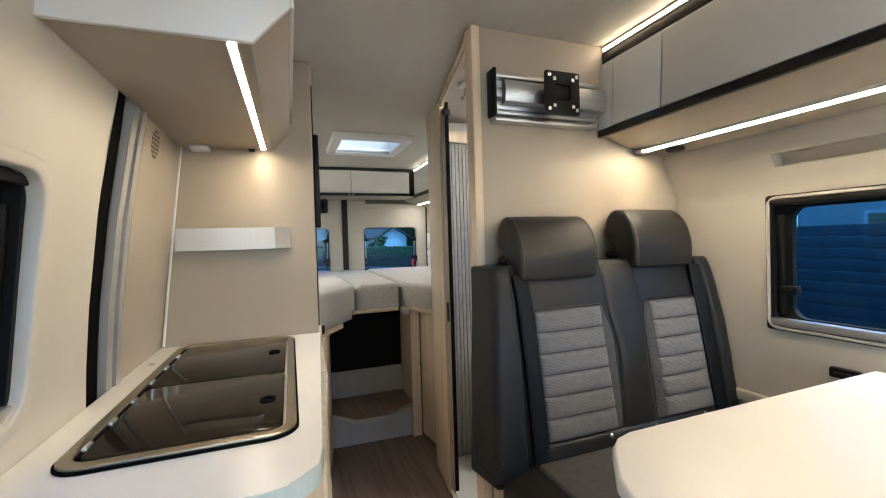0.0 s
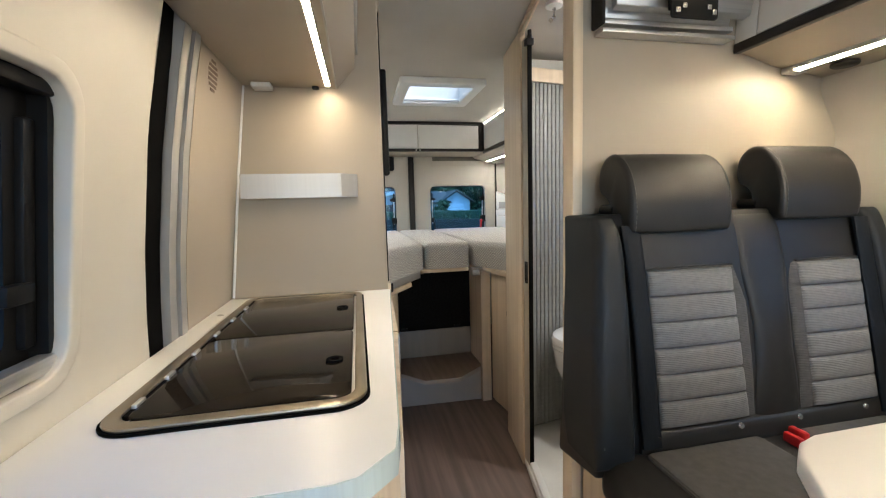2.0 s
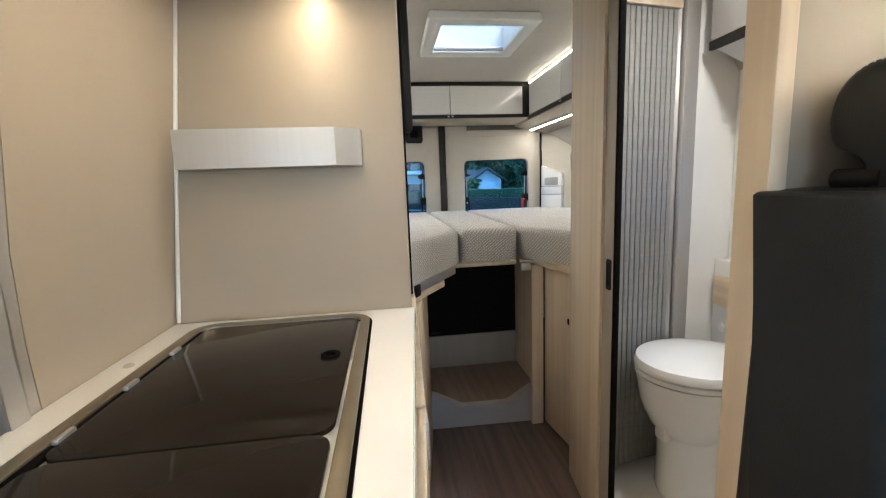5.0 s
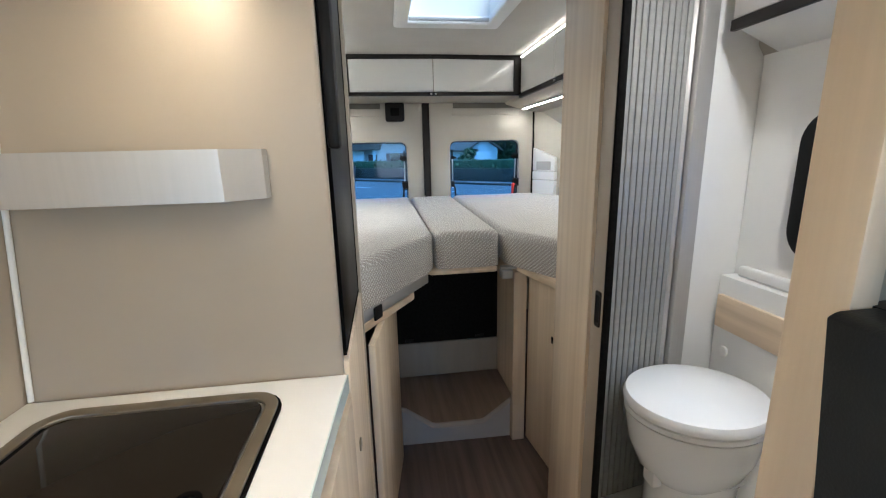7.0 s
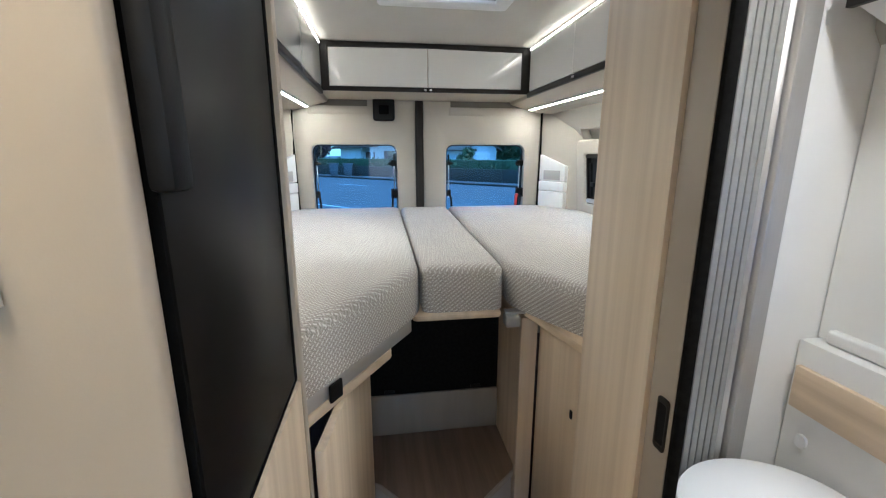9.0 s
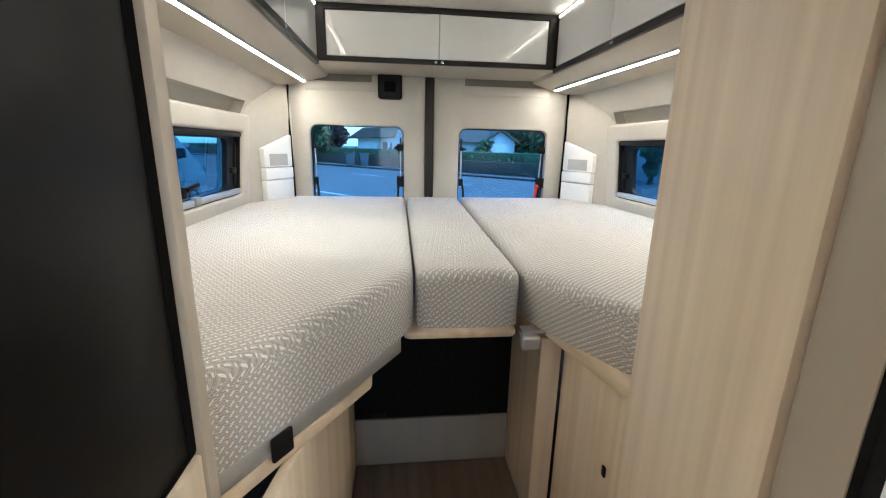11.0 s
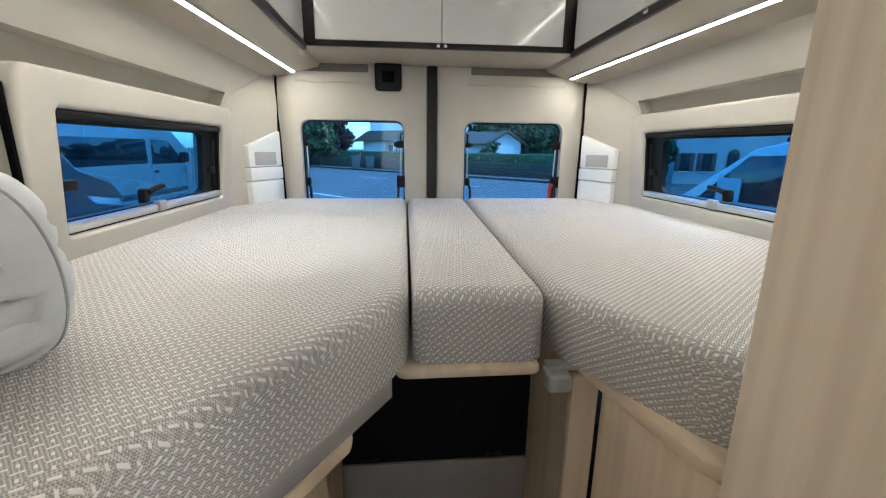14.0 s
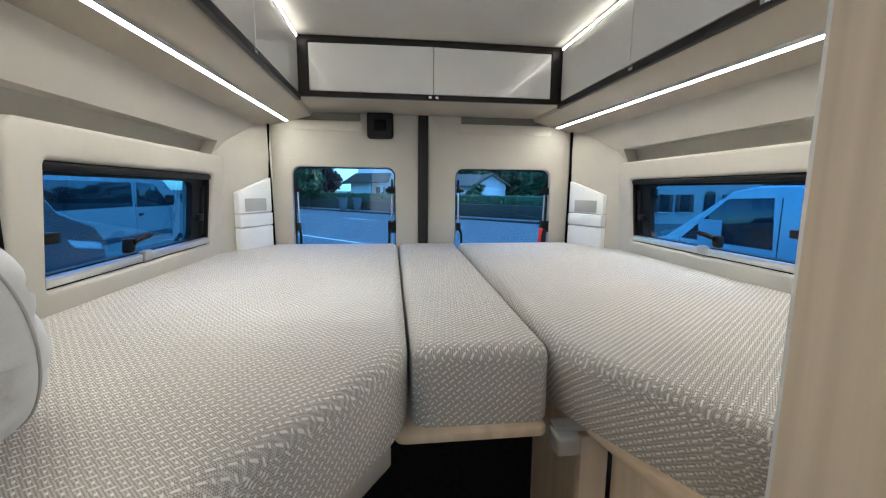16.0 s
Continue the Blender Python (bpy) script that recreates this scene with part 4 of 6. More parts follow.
vent_cap = solo("round_button", prism(rounded(2.262, 2.292, 0.567, 0.605, 0.0149, 6), "x", 1.196, 1.2049, 0.004), PLASTIC, "small white round cap on the wall", "cap")

wc = thing("toilet", (0.985, 2.12, 0.035), "white swivel cassette toilet with a closed lid", "toilet")
WX, WY = 0.972, 2.116
part("pedestal", lathe([(0.125, 0), (0.13, 0.02), (0.125, 0.16), (0.13, 0.26), (0.15, 0.30)], (WX + 0.02, WY + 0.01, 0.035), 40), CERAMIC, wc)
part("bowl", lathe([(0.13, 0.25), (0.165, 0.29), (0.195, 0.36), (0.212, 0.448), (0.215, 0.462)], (WX, WY, 0.035), 48, 0.94, 0.81), CERAMIC, wc)
part("seat", lathe([(0.208, 0.464), (0.216, 0.467), (0.216, 0.480), (0.208, 0.484)], (WX, WY, 0.035), 48, 0.94, 0.81), CERAMIC, wc)
part("lid", lathe([(0.209, 0.485), (0.219, 0.489), (0.220, 0.505), (0.212, 0.517), (0.17, 0.525), (0.08, 0.529), (0.0, 0.5095)][:-1], (WX, WY, 0.035), 48, 0.94, 0.81), CERAMIC, wc)
part("hinge", box(WX + 0.17, WX + 0.214, WY - 0.07, WY + 0.07, 0.485, 0.520, 0.008), CERAMIC, wc)
part("bracket", box(WX - 0.15, WX - 0.12, WY - 0.05, WY + 0.0, 0.28, 0.36, 0.006), PLASTIC, wc)
part("console", box(1.06, 1.2045, 1.98, 2.30, 0.036, 0.44, 0.03, 3), CERAMIC, wc)
# added fill lamp, set deep in the washroom out of view to brighten it
ll = thing("added_bath_lamp", (0.95, 1.72, 1.84), "added round white lamp that brightens the washroom from out of view", "lamp")
part("housing", lathe([(0.055, 0.0), (0.055, -0.018), (0.048, -0.026)], (0.95, 1.72, 1.874), 24), PLASTIC, ll)
part("lens", lathe([(0.046, 0.0), (0.044, -0.004), (0.03, -0.006)], (0.95, 1.72, 1.8475), 24), glow("added_lamp_lens", (1.0, 0.97, 0.92), 40.0), ll, "glowing lens of the added lamp")
hook = thing("shower_holder", (0.62, 1.83, 1.80), "small white shower holder under the ceiling", "holder")
part("rose", lathe([(0.03, 0.0), (0.03, -0.012), (0.014, -0.018)], (0.62, 1.83, 1.874), 24), PLASTIC, hook)
part("arm", tube([(0.62, 1.83, 1.858), (0.62, 1.83, 1.822), (0.60, 1.815, 1.808)], 0.008), CHROME, hook)

# ---- dinette ----
din = thing("overhead_locker", (1.05, 0.5, 1.53), "overhead locker over the dinette with pale doors", "locker")
part("body", prism([(0.934, 1.562), (1.05, 1.528), (1.227, 1.505), (1.222, 1.873), (0.985, 1.873), (0.945, 1.81)], "y", -1.4, 1.384, 0.004), GREIGE, din)
for a, b in ((1.128, 1.318), (0.28, 1.124), (-0.6, 0.276)):
    part("door", prism([(0.920, 1.583), (0.934, 1.583), (0.947, 1.806), (0.933, 1.806)], "y", a, b, 0.003), MATTW, din, "pale grey door")
part("end_cap", prism([(0.921, 1.583), (0.93, 1.56), (0.94, 1.806), (0.934, 1.806)], "y", 1.32, 1.383, 0.002), MATTW, din)
part("grip_strip", box(0.918, 0.937, -1.4, 1.383, 1.556, 1.581, 0.003), DARKTRIM, din, "dark grip strip")
part("top_strip", box(0.945, 0.962, -1.4, 1.383, 1.812, 1.845, 0.002), DARKTRIM, din, "dark gap strip under the ceiling")
led_strip((0.944, -1.0, 1.858), (0.944, 1.375, 1.858), 0.010, LEDFT, "warm LED strip along the ceiling edge", "dinette lights", -1)
led_strip((1.112, -1.0, 1.512), (1.092, 1.345, 1.515), 0.0135, LEDF, "warm LED strip under the dinette locker", "dinette lights", 0, 0.38)
spot = thing("usb_spot", (1.12, 1.33, 1.50), "small silver switch block at the light strip end", "switch")
part("block", box(1.075, 1.125, 1.345, 1.38, 1.505, 1.522, 0.004), ALU, spot)
part("knob", lathe([(0.026, 0), (0.03, 0.003), (0.03, 0.010)], (1.165, 1.285, 1.502), 24), DARKTRIM, spot, "round dark speaker cap")

mount = thing("tv_mount", (0.68, 1.36, 1.65), "sliding aluminium television mount on the wall", "bracket")
part("end_plate", box(0.496, 0.506, 1.335, 1.385, 1.592, 1.735, 0.004), BLACKP, mount, "black end plate")
rail_p = [(1.384, 1.60), (1.352, 1.60), (1.352, 1.612), (1.366, 1.618), (1.36, 1.64), (1.345, 1.65), (1.345, 1.672), (1.36, 1.685), (1.366, 1.705), (1.348, 1.712), (1.348, 1.725), (1.384, 1.725)]
part("wall_rail", prism(rail_p, "x", 0.508, 0.885, 0.002), ALU, mount, "ribbed aluminium rail")
part("slide", prism([(1.344, 1.625), (1.322, 1.63), (1.315, 1.66), (1.322, 1.695), (1.344, 1.70)], "x", 0.525, 0.905, 0.003), ALU, mount, "sliding aluminium profile")
part("lower_lip", box(0.505, 0.885, 1.345, 1.384, 1.578, 1.588, 0.002), ALU, mount)
for sx in (0.60, 0.86):
    part("screw", box(sx - 0.008, sx + 0.008, 1.338, 1.346, 1.653, 1.669, 0.002), CHROME, mount)
pl = part("vesa_plate", join(ring(rounded(0.630, 0.754, 1.585, 1.715, 0.008), rounded(0.663, 0.721, 1.628, 1.676, 0.004), "y", 1.268, 1.274, 0.001), box(0.656, 0.728, 1.2745, 1.315, 1.62, 1.684, 0.003)), BLACKP, mount, "black screen plate")
for px, pz in ((0.643, 1.70), (0.740, 1.70), (0.643, 1.60), (0.740, 1.60), (0.660, 1.69), (0.726, 1.69), (0.660, 1.61), (0.726, 1.61)):
    part("bolt", box(px - 0.006, px + 0.006, 1.262, 1.268, pz - 0.006, pz + 0.006, 0.002), CHROME, pl)
part("pivot", tube([(0.685, 1.29, 1.652), (0.725, 1.29, 1.652)], 0.008), CHROME, mount)


# bench with two seats
def tilt(z):
    """Front of the leaning backrest at a height."""
    return 1.183 + (z - 0.62) * 0.165


def along_line(points, z):
    """The place across the van of a seam that runs through (z, x) points, smoothly."""
    zs, xs = [p[0] for p in points], [p[1] for p in points]
    return float(np.interp(z, zs, xs))


def padded(left, right, z0, z1, proud, thick, puff, nu=12, nv=16, crease=0.0, seed=0, top=0.0):
    """Stuffed upholstery on the leaning back: seams left and right as (z, x) points, a front that bulges by puff, a level back.
    crease: depth of the soft folds; top: how far the upper corners drop."""
    bm = bmesh.new()
    rows = []
    for j in range(nv + 1):
        v = -math.cos(math.pi * j / nv)
        z = z0 + (z1 - z0) * (v + 1) / 2
        xl, xr = along_line(left, z), along_line(right, z)
        row = []
        for i in range(nu + 1):
            u = -math.cos(math.pi * i / nu)
            x = xl + (xr - xl) * (u + 1) / 2
            full = max(0.0, 1 - abs(u) ** 4) ** 0.5 * max(0.0, 1 - abs(v) ** 6) ** 0.5
            fold = crease * full * noise.noise(Vector((x * 9 + seed, z * 14, seed * 1.7)))
            zz = z - top * max(0.0, abs(u) - 0.6) ** 2 * max(0.0, v)
            row.append(bm.verts.new((x, tilt(z) - proud - puff * full + fold, zz)))
        rows.append(row)
    for a, b in zip(rows, rows[1:]):
        for i in range(nu):
            bm.faces.new((a[i], a[i + 1], b[i + 1], b[i]))
    rim = rows[0] + [r[-1] for r in rows[1:]] + rows[-1][-2::-1] + [r[0] for r in rows[-2:0:-1]]
    back = [bm.verts.new(v.co + Vector((0, thick, 0))) for v in rim]
    n = len(rim)
    for i in range(n):
        bm.faces.new((rim[i], back[i], back[(i + 1) % n], rim[(i + 1) % n]))
    bm.faces.new(back)
    return bm


def stitched(points, r=0.0011):
    """A dashed line of stitches through places."""
    bms = []
    for a, b in zip(points, points[1:]):
        a, b = Vector(a), Vector(b)
        n = max(1, int((b - a).length / 0.011))
        for k in range(n):
            bms.append(tube([a.lerp(b, (k + 0.12) / n), a.lerp(b, (k + 0.78) / n)], r, 5))
    return join(*bms)


bench = thing("dinette_bench", (0.85, 1.1, 0), "two-seat charcoal bench with grey corded inserts", "bench seat")
part("base", box(0.475, 1.285, 0.86, 1.375, 0.0, 0.50, 0.006), WOOD, bench, "light ash bench box")
OUT_L = [(0.58, 0.382), (0.66, 0.378), (0.85, 0.394), (1.0, 0.411), (1.14, 0.422)]
SEAM_L = [(0.58, 0.478), (0.70, 0.478), (0.9, 0.486), (1.03, 0.489), (1.14, 0.478)]
SEAM_R = [(0.58, 1.228), (0.9, 1.222), (1.14, 1.205)]
OUT_R = [(0.58, 1.286), (0.9, 1.284), (1.14, 1.262)]
part("backrest", padded([(z, x - 0.012) for z, x in SEAM_L], [(z, x + 0.02) for z, x in SEAM_R], 0.60, 1.140, 0.0, 0.12, 0.012, 30, 18, 0.004, 2, 0.02), LEATHER, bench, "charcoal leatherette backrest")
part("back_shell", prism([(1.24, 0.5), (1.352, 0.5), (1.366, 1.115), (1.29, 1.115)], "x", 0.45, 1.27, 0.02, 3), LEATHER, bench, "dark backrest shell")
sp = prism([(1.17, 0.56), (1.345, 0.53), (1.366, 1.134), (1.285, 1.134), (1.262, 1.12), (1.2, 0.80)], "x", 0.424, 0.47, 0.012, 3)
for v in sp.verts:
    v.co.x -= 0.075 * max(0.0, min(1.134 - v.co.z, 0.5))
part("side_panel", sp, LEATHER, bench, "charcoal outer side panel")
part("side_bolster", padded(OUT_L, SEAM_L, 0.585, 1.136, 0.012, 0.12, 0.030, 14, 24, 0.007, 5, 0.03), LEATHER2, bench, "slate side bolster")
part("side_bolster", padded(SEAM_R, OUT_R, 0.585, 1.136, 0.010, 0.10, 0.026, 12, 24, 0.006, 8, 0.03), LEATHER2, bench, "slate side bolster")
part("middle_bolster", padded([(0.6, 0.80), (0.85, 0.832), (1.0, 0.806), (1.12, 0.80)], [(0.6, 0.95), (0.85, 0.945), (1.0, 0.95), (1.12, 0.94)], 0.615, 1.13, 0.002, 0.06, 0.020, 12, 20, 0.004, 11), LEATHER, bench, "padded middle ridge")
part("seam", stitched([(along_line(OUT_L, z) + 0.016, tilt(z) - 0.036, z) for z in (0.64, 0.75, 0.87, 1.0, 1.09)]), THREAD, bench, "pale stitched seam")
part("seam", stitched([(along_line(SEAM_L, z) - 0.008, tilt(z) - 0.030, z) for z in (0.63, 0.75, 0.87, 1.0, 1.09)]), THREAD, bench, "pale stitched seam")
for x0, x1, e0, e1 in ((0.549, 0.778, 0.0, 0.034), (0.976, 1.170, 0.026, 0.0)):
    low, high = 0.656, 1.006
    part("insert_edge", padded([(low, x0 - 0.003 - e0), (high - 0.05, x0 - 0.003 - e0), (high, x0 - 0.003 - e0 * 0.6)],
                               [(low, x1 + 0.018 + e1 * 0.4), (low + 0.1, x1 + 0.006 + e1), (high - 0.09, x1 + 0.006 + e1), (high, x1 + 0.012)], low - 0.004, high + 0.004, 0.011, 0.02, 0.009, 14, 18), CORD2, bench, "dark corded border")
    pitch = (high - low) / 6
    for k in range(6):
        za, zb = low + k * pitch + 0.001, low + (k + 1) * pitch - 0.001
        sag = 0.010 * (1 - k / 6)
        part("insert_pillow", padded([(za, x0 + 0.003 * (6 - k) / 6), (zb, x0)], [(za, x1 + sag), (zb, x1 + sag * 0.8)], za, zb, 0.0165, 0.022, 0.013, 16, 8, 0.002, k * 3 + x0), CORD, bench, "grey corded pad")
    part("piping", tube([(x0 - 0.005, tilt(high) - 0.016, high + 0.004), ((x0 + x1) / 2, tilt(high) - 0.022, high + 0.007), (x1 + 0.005, tilt(high) - 0.016, high + 0.004)], 0.0026, 8), LEATHER, bench, "dark piped seam")
for line in ([(0.62, 0.520), (0.85, 0.522), (1.02, 0.518), (1.11, 0.512)], [(0.62, 1.206), (0.85, 1.200), (1.11, 1.186)]):
    part("belt", padded([(z, x - 0.023) for z, x in line], [(z, x + 0.023) for z, x in line], 0.62, 1.112, 0.024, 0.006, 0.004, 6, 16, 0.003, 4), BELT, bench, "dark seat belt webbing")
part("lower_band", padded([(0.6, 0.50), (0.66, 0.50)], [(0.6, 1.23), (0.66, 1.23)], 0.598, 0.653, 0.012, 0.03, 0.012, 24, 8, 0.002, 1), LEATHER, bench)
for sx in (0.536, 0.756, 0.925, 1.13):
    st = part("stud", lathe([(0.008, 0), (0.006, 0.004)], (0, 0, 0), 12), CHROME, bench, "small chrome stud")
    st.matrix_parent_inverse = Matrix.Translation(-ORIGIN[bench.name]) @ pose(sx, tilt(0.64) - 0.022, 0.64, 90, 0, 0)
part("seat_cushion", box(0.405, 1.28, 0.70, 1.20, 0.50, 0.605, 0.035, 4), LEATHER, bench, "dark seat cushion")
for x0, x1 in ((0.50, 0.80), (0.90, 1.20)):
    part("seat_insert", box(x0, x1, 0.72, 1.16, 0.59, 0.617, 0.012, 3), CORD2, bench, "dark corded seat pad")
part("buckle", box(0.872, 0.888, 1.11, 1.15, 0.605, 0.632, 0.004), RED, bench, "red buckle button")
part("buckle", box(0.846, 0.860, 1.10, 1.14, 0.605, 0.628, 0.004), RED, bench, "red buckle button")


def headrest(x0, x1, up):
    """A hooked headrest: a rolled front over the top to a short back, with bulging ends."""
    ctrl = [(1.240, 1.094), (1.230, 1.104), (1.228, 1.150), (1.234, 1.190), (1.250, 1.233), (1.278, 1.266), (1.312, 1.281), (1.342, 1.276), (1.362, 1.253), (1.368, 1.216), (1.360, 1.190), (1.338, 1.178), (1.320, 1.160), (1.312, 1.128), (1.298, 1.100), (1.270, 1.092)]
    cy, cz = 1.29, 1.19
    n = len(ctrl)
    prof = []
    for k in range(n):
        p0, p1, p2, p3 = (Vector(ctrl[(k + d) % n]) for d in (-1, 0, 1, 2))
        for f in (0, 0.25, 0.5, 0.75):
            prof.append(0.5 * (2 * p1 + (p2 - p0) * f + (2 * p0 - 5 * p1 + 4 * p2 - p3) * f * f + (3 * p1 - p0 - 3 * p2 + p3) * f ** 3))
    bm = bmesh.new()
    rings = []
    for x, k in ((x0 - 0.004, 0.80), (x0 - 0.002, 0.90), (x0 + 0.003, 0.965), (x0 + 0.009, 0.992), (x0 + 0.013, 0.990), (x0 + 0.02, 1.0), ((x0 + x1) / 2, 1.012),
                 (x1 - 0.02, 1.0), (x1 - 0.013, 0.990), (x1 - 0.009, 0.992), (x1 - 0.003, 0.965), (x1 + 0.002, 0.90), (x1 + 0.004, 0.80)):
        rings.append([bm.verts.new((x, cy + (p.x - cy) * k, cz + (p.y - cz) * k + up)) for p in prof])
    m = len(prof)
    for a, b in zip(rings, rings[1:]):
        for i in range(m):
            bm.faces.new((a[i], a[(i + 1) % m], b[(i + 1) % m], b[i]))
    bm.faces.new(rings[0][::-1])
    bm.faces.new(rings[-1])
    h = part("headrest", bm, LEATHER, bench, "rounded charcoal leatherette headrest")
    for e in (x0 + 0.0095, x1 - 0.0095):
        part("piping", stitched([(e, cy + (p.x - cy) * 1.0, cz + (p.y - cz) * 1.0 + up) for p in prof[2:40]], 0.0009), THREAD, h, "pale stitched seam")
    for k in (0.3, 0.7):
        xx = x0 + (x1 - x0) * k
        part("post", tube([(xx, 1.315, 1.08), (xx, 1.315, 1.17 + up)], 0.007), CHROME, h)
    return h


headrest(0.510, 0.778, 0.0)
headrest(0.926, 1.170, 0.020)
part("belt_guide", tube([(0.515, 1.352, 1.148), (0.515, 1.30, 1.148)], 0.013, 14), BLACKP, bench, "black belt guide roller")
part("belt_guide", tube([(0.93, 1.352, 1.152), (0.93, 1.30, 1.152)], 0.013, 14), BLACKP, bench, "black belt guide roller")

tab = thing("dinette_table", (0.8, 0.45, 0), "white dinette table with clipped corners", "table")
part("tabletop", prism([(1.268, 0.815), (0.470, 0.807), (0.437, 0.798), (0.405, 0.775), (0.345, 0.70), (0.33, 0.66), (0.33, 0.05), (0.40, 0.0), (1.268, 0.0)], "z", 0.832, 0.86, 0.007, 3), WORKTOP, tab)
part("wall_bracket", box(1.25, 1.288, 0.05, 0.78, 0.79, 0.831, 0.004), ALU, tab, "aluminium wall rail")
part("leg", tube([(0.75, 0.35, 0.0), (0.75, 0.35, 0.832)], 0.03, 20), ALU, tab)
sock = solo("table_latch", join(box(1.27, 1.289, 0.845, 0.912, 0.815, 0.843, 0.005), tube([(1.268, 0.86, 0.83), (1.258, 0.87, 0.83), (1.258, 0.895, 0.83)], 0.005)), BLACKP, "black plastic latch on the dinette wall", "latch")
lad = solo("ledge_pin", join(tube([(1.272, 0.99, 0.702), (1.272, 0.99, 0.716)], 0.008)), CHROME, "small chrome pin on the wall ledge", "pin")

# ---- bed ----
TOP = 0.968


def mattress(name, pts, label, mat, z0=0.8165, r=0.034, tuck=(0.0, 0.0)):
    bm = prism(pts, "z", z0, TOP, 0.0)
    bmesh.ops.recalc_face_normals(bm, faces=bm.faces)
    bevel(bm, r, 5, 20, lambda e: max(v.co.z for v in e.verts) > z0 + 0.01)
    for v in bm.verts:
        if v.co.z < z0 + 0.01 and v.co.y < 2.76:
            v.co.x += tuck[0] * (1 if v.co.x < 0.9 else 0)
            v.co.y += tuck[1]
    m = thing(name, (sum(p[0] for p in pts) / len(pts), sum(p[1] for p in pts) / len(pts), z0), label, "mattress", "bed mattresses")
    part("cover", bm, mat, m)
    return m


mattress("mattress", [(-0.55, 2.214), (-0.045, 2.220), (0.235, 2.672), (0.264, 2.745), (0.266, 4.236), (-0.36, 4.236), (-0.545, 3.9)], "light woven bed mattress with a slanted foot end", COVER)
mattress("mattress", [(0.271, 2.712), (0.533, 2.712), (0.582, 4.236), (0.27, 4.236)], "narrow woven middle mattress on a wooden board", COVER)
mattress("mattress", [(0.540, 2.74), (0.553, 2.69), (0.672, 2.445), (0.72, 2.402), (1.385, 2.402), (1.38, 3.9), (1.2, 4.236), (0.588, 4.236)], "light woven bed mattress with a slanted corner", COVER, tuck=(0.026, 0.012))

bl = thing("bed_cabinet", (-0.2, 3, 0), "light ash bed cabinet with a grey edge rail", "bed cabinet")
part("rail", prism([(-0.5, 2.220), (-0.042, 2.228), (0.232, 2.666), (0.215, 2.73), (-0.5, 2.75)], "z", 0.777, 0.816, 0.004), SILVER, bl, "grey edge rail")
part("board", prism([(-0.5, 2.216), (-0.044, 2.222), (0.168, 2.562), (0.168, 2.59), (0.10, 2.68), (-0.5, 2.75)], "z", 0.748, 0.776, 0.006), WOOD_FLAT, bl, "wooden edge board")
part("slat_board", box(-0.5, 0.262, 2.755, 4.23, 0.785, 0.816), WOOD_FLAT, bl)
part("cabinet_front", slab((0.082, 2.68), (0.0115, 2.212), 0.0, 0.747, -0.02, 0.002), WOOD, bl, "light ash cabinet side")
part("cabinet_post", box(0.062, 0.086, 2.682, 2.705, 0.0, 0.775, 0.002), material("grey_ash", (0.52, 0.47, 0.40), 0.5, second=(0.44, 0.39, 0.33), scale=(30, 30, 1)), bl)
part("aisle_side", box(0.05, 0.08, 2.706, 4.2, 0.0, 0.784), WOOD, bl)
part("foot", box(0.06, 0.088, 2.66, 2.684, 0.0, 0.012, 0.003), PLASTIC, bl, "small white foot")
part("lock", tube([(0.036, 2.33, 0.60), (0.040, 2.329, 0.60)], 0.012, 16), BRASS, bl, "round brass lock")
clip = part("clip", slab((0.033, 2.326), (0.056, 2.362), 0.770, 0.814, -0.008, 0.004), BLACKP, bl, "black bracket clip")
part("screw", tube([(0.028, 2.356, 0.786), (0.024, 2.358, 0.786)], 0.007, 12), CHROME, clip)

br = thing("bed_cabinet", (1.0, 3, 0), "light ash bed cabinet with cupboard doors", "bed cabinet")
part("board", prism([(0.598, 2.80), (0.604, 2.69), (0.662, 2.43), (0.69, 2.405), (1.33, 2.405), (1.33, 4.2), (0.598, 4.2)], "z", 0.79, 0.816, 0.007), WOOD_FLAT, br, "wooden edge board")
part("corner_post", box(0.59, 0.646, 2.695, 2.716, 0.0, 0.789, 0.003), WOOD, br)
part("aisle_side", box(0.591, 0.615, 2.717, 4.2, 0.0, 0.789), WOOD, br)
dd = part("cabinet_door", slab((0.650, 2.69), (0.690, 2.372), 0.02, 0.785, -0.018, 0.003), WOOD, br, "light ash cupboard door")
part("key_slot", box(0.662, 0.667, 2.46, 2.472, 0.575, 0.60, 0.002), BLACKP, dd, "dark key slot")
part("inner_frame", slab((0.664, 2.70), (0.72, 2.39), 0.0, 0.788, -0.02), WOOD, br)
brk = solo("bed_bracket", join(box(0.53, 0.578, 2.665, 2.715, 0.77, 0.808, 0.008, 3), box(0.535, 0.60, 2.69, 2.72, 0.806, 0.815)), SILVER, "grey folding bed bracket", "bracket")
mid = solo("middle_board", prism(rounded(0.238, 0.522, 2.69, 4.2, 0.02), "z", 0.798, 0.816, 0.005), WOOD_FLAT, "wooden board under the middle mattress", "board")
# one flat near-black sheet fills the opening under the middle board
netb = thing("under_bed_panel", (0.335, 2.95, 0.39), "flat near-black panel under the bed", "panel")
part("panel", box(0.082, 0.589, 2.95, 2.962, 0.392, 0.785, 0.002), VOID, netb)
for hx in (0.16, 0.5):
    part("hinge", box(hx - 0.02, hx + 0.02, 2.944, 2.952, 0.396, 0.412, 0.002), BLACKP, netb)
setting("step_back_wall", box(0.081, 0.590, 2.945, 2.975, 0.0, 0.390, 0.001), material("greige_step_wall", (0.29, 0.26, 0.22), 0.5, second=(0.265, 0.24, 0.205), scale=(30, 4, 4)), "greige panel behind the step", "wall")
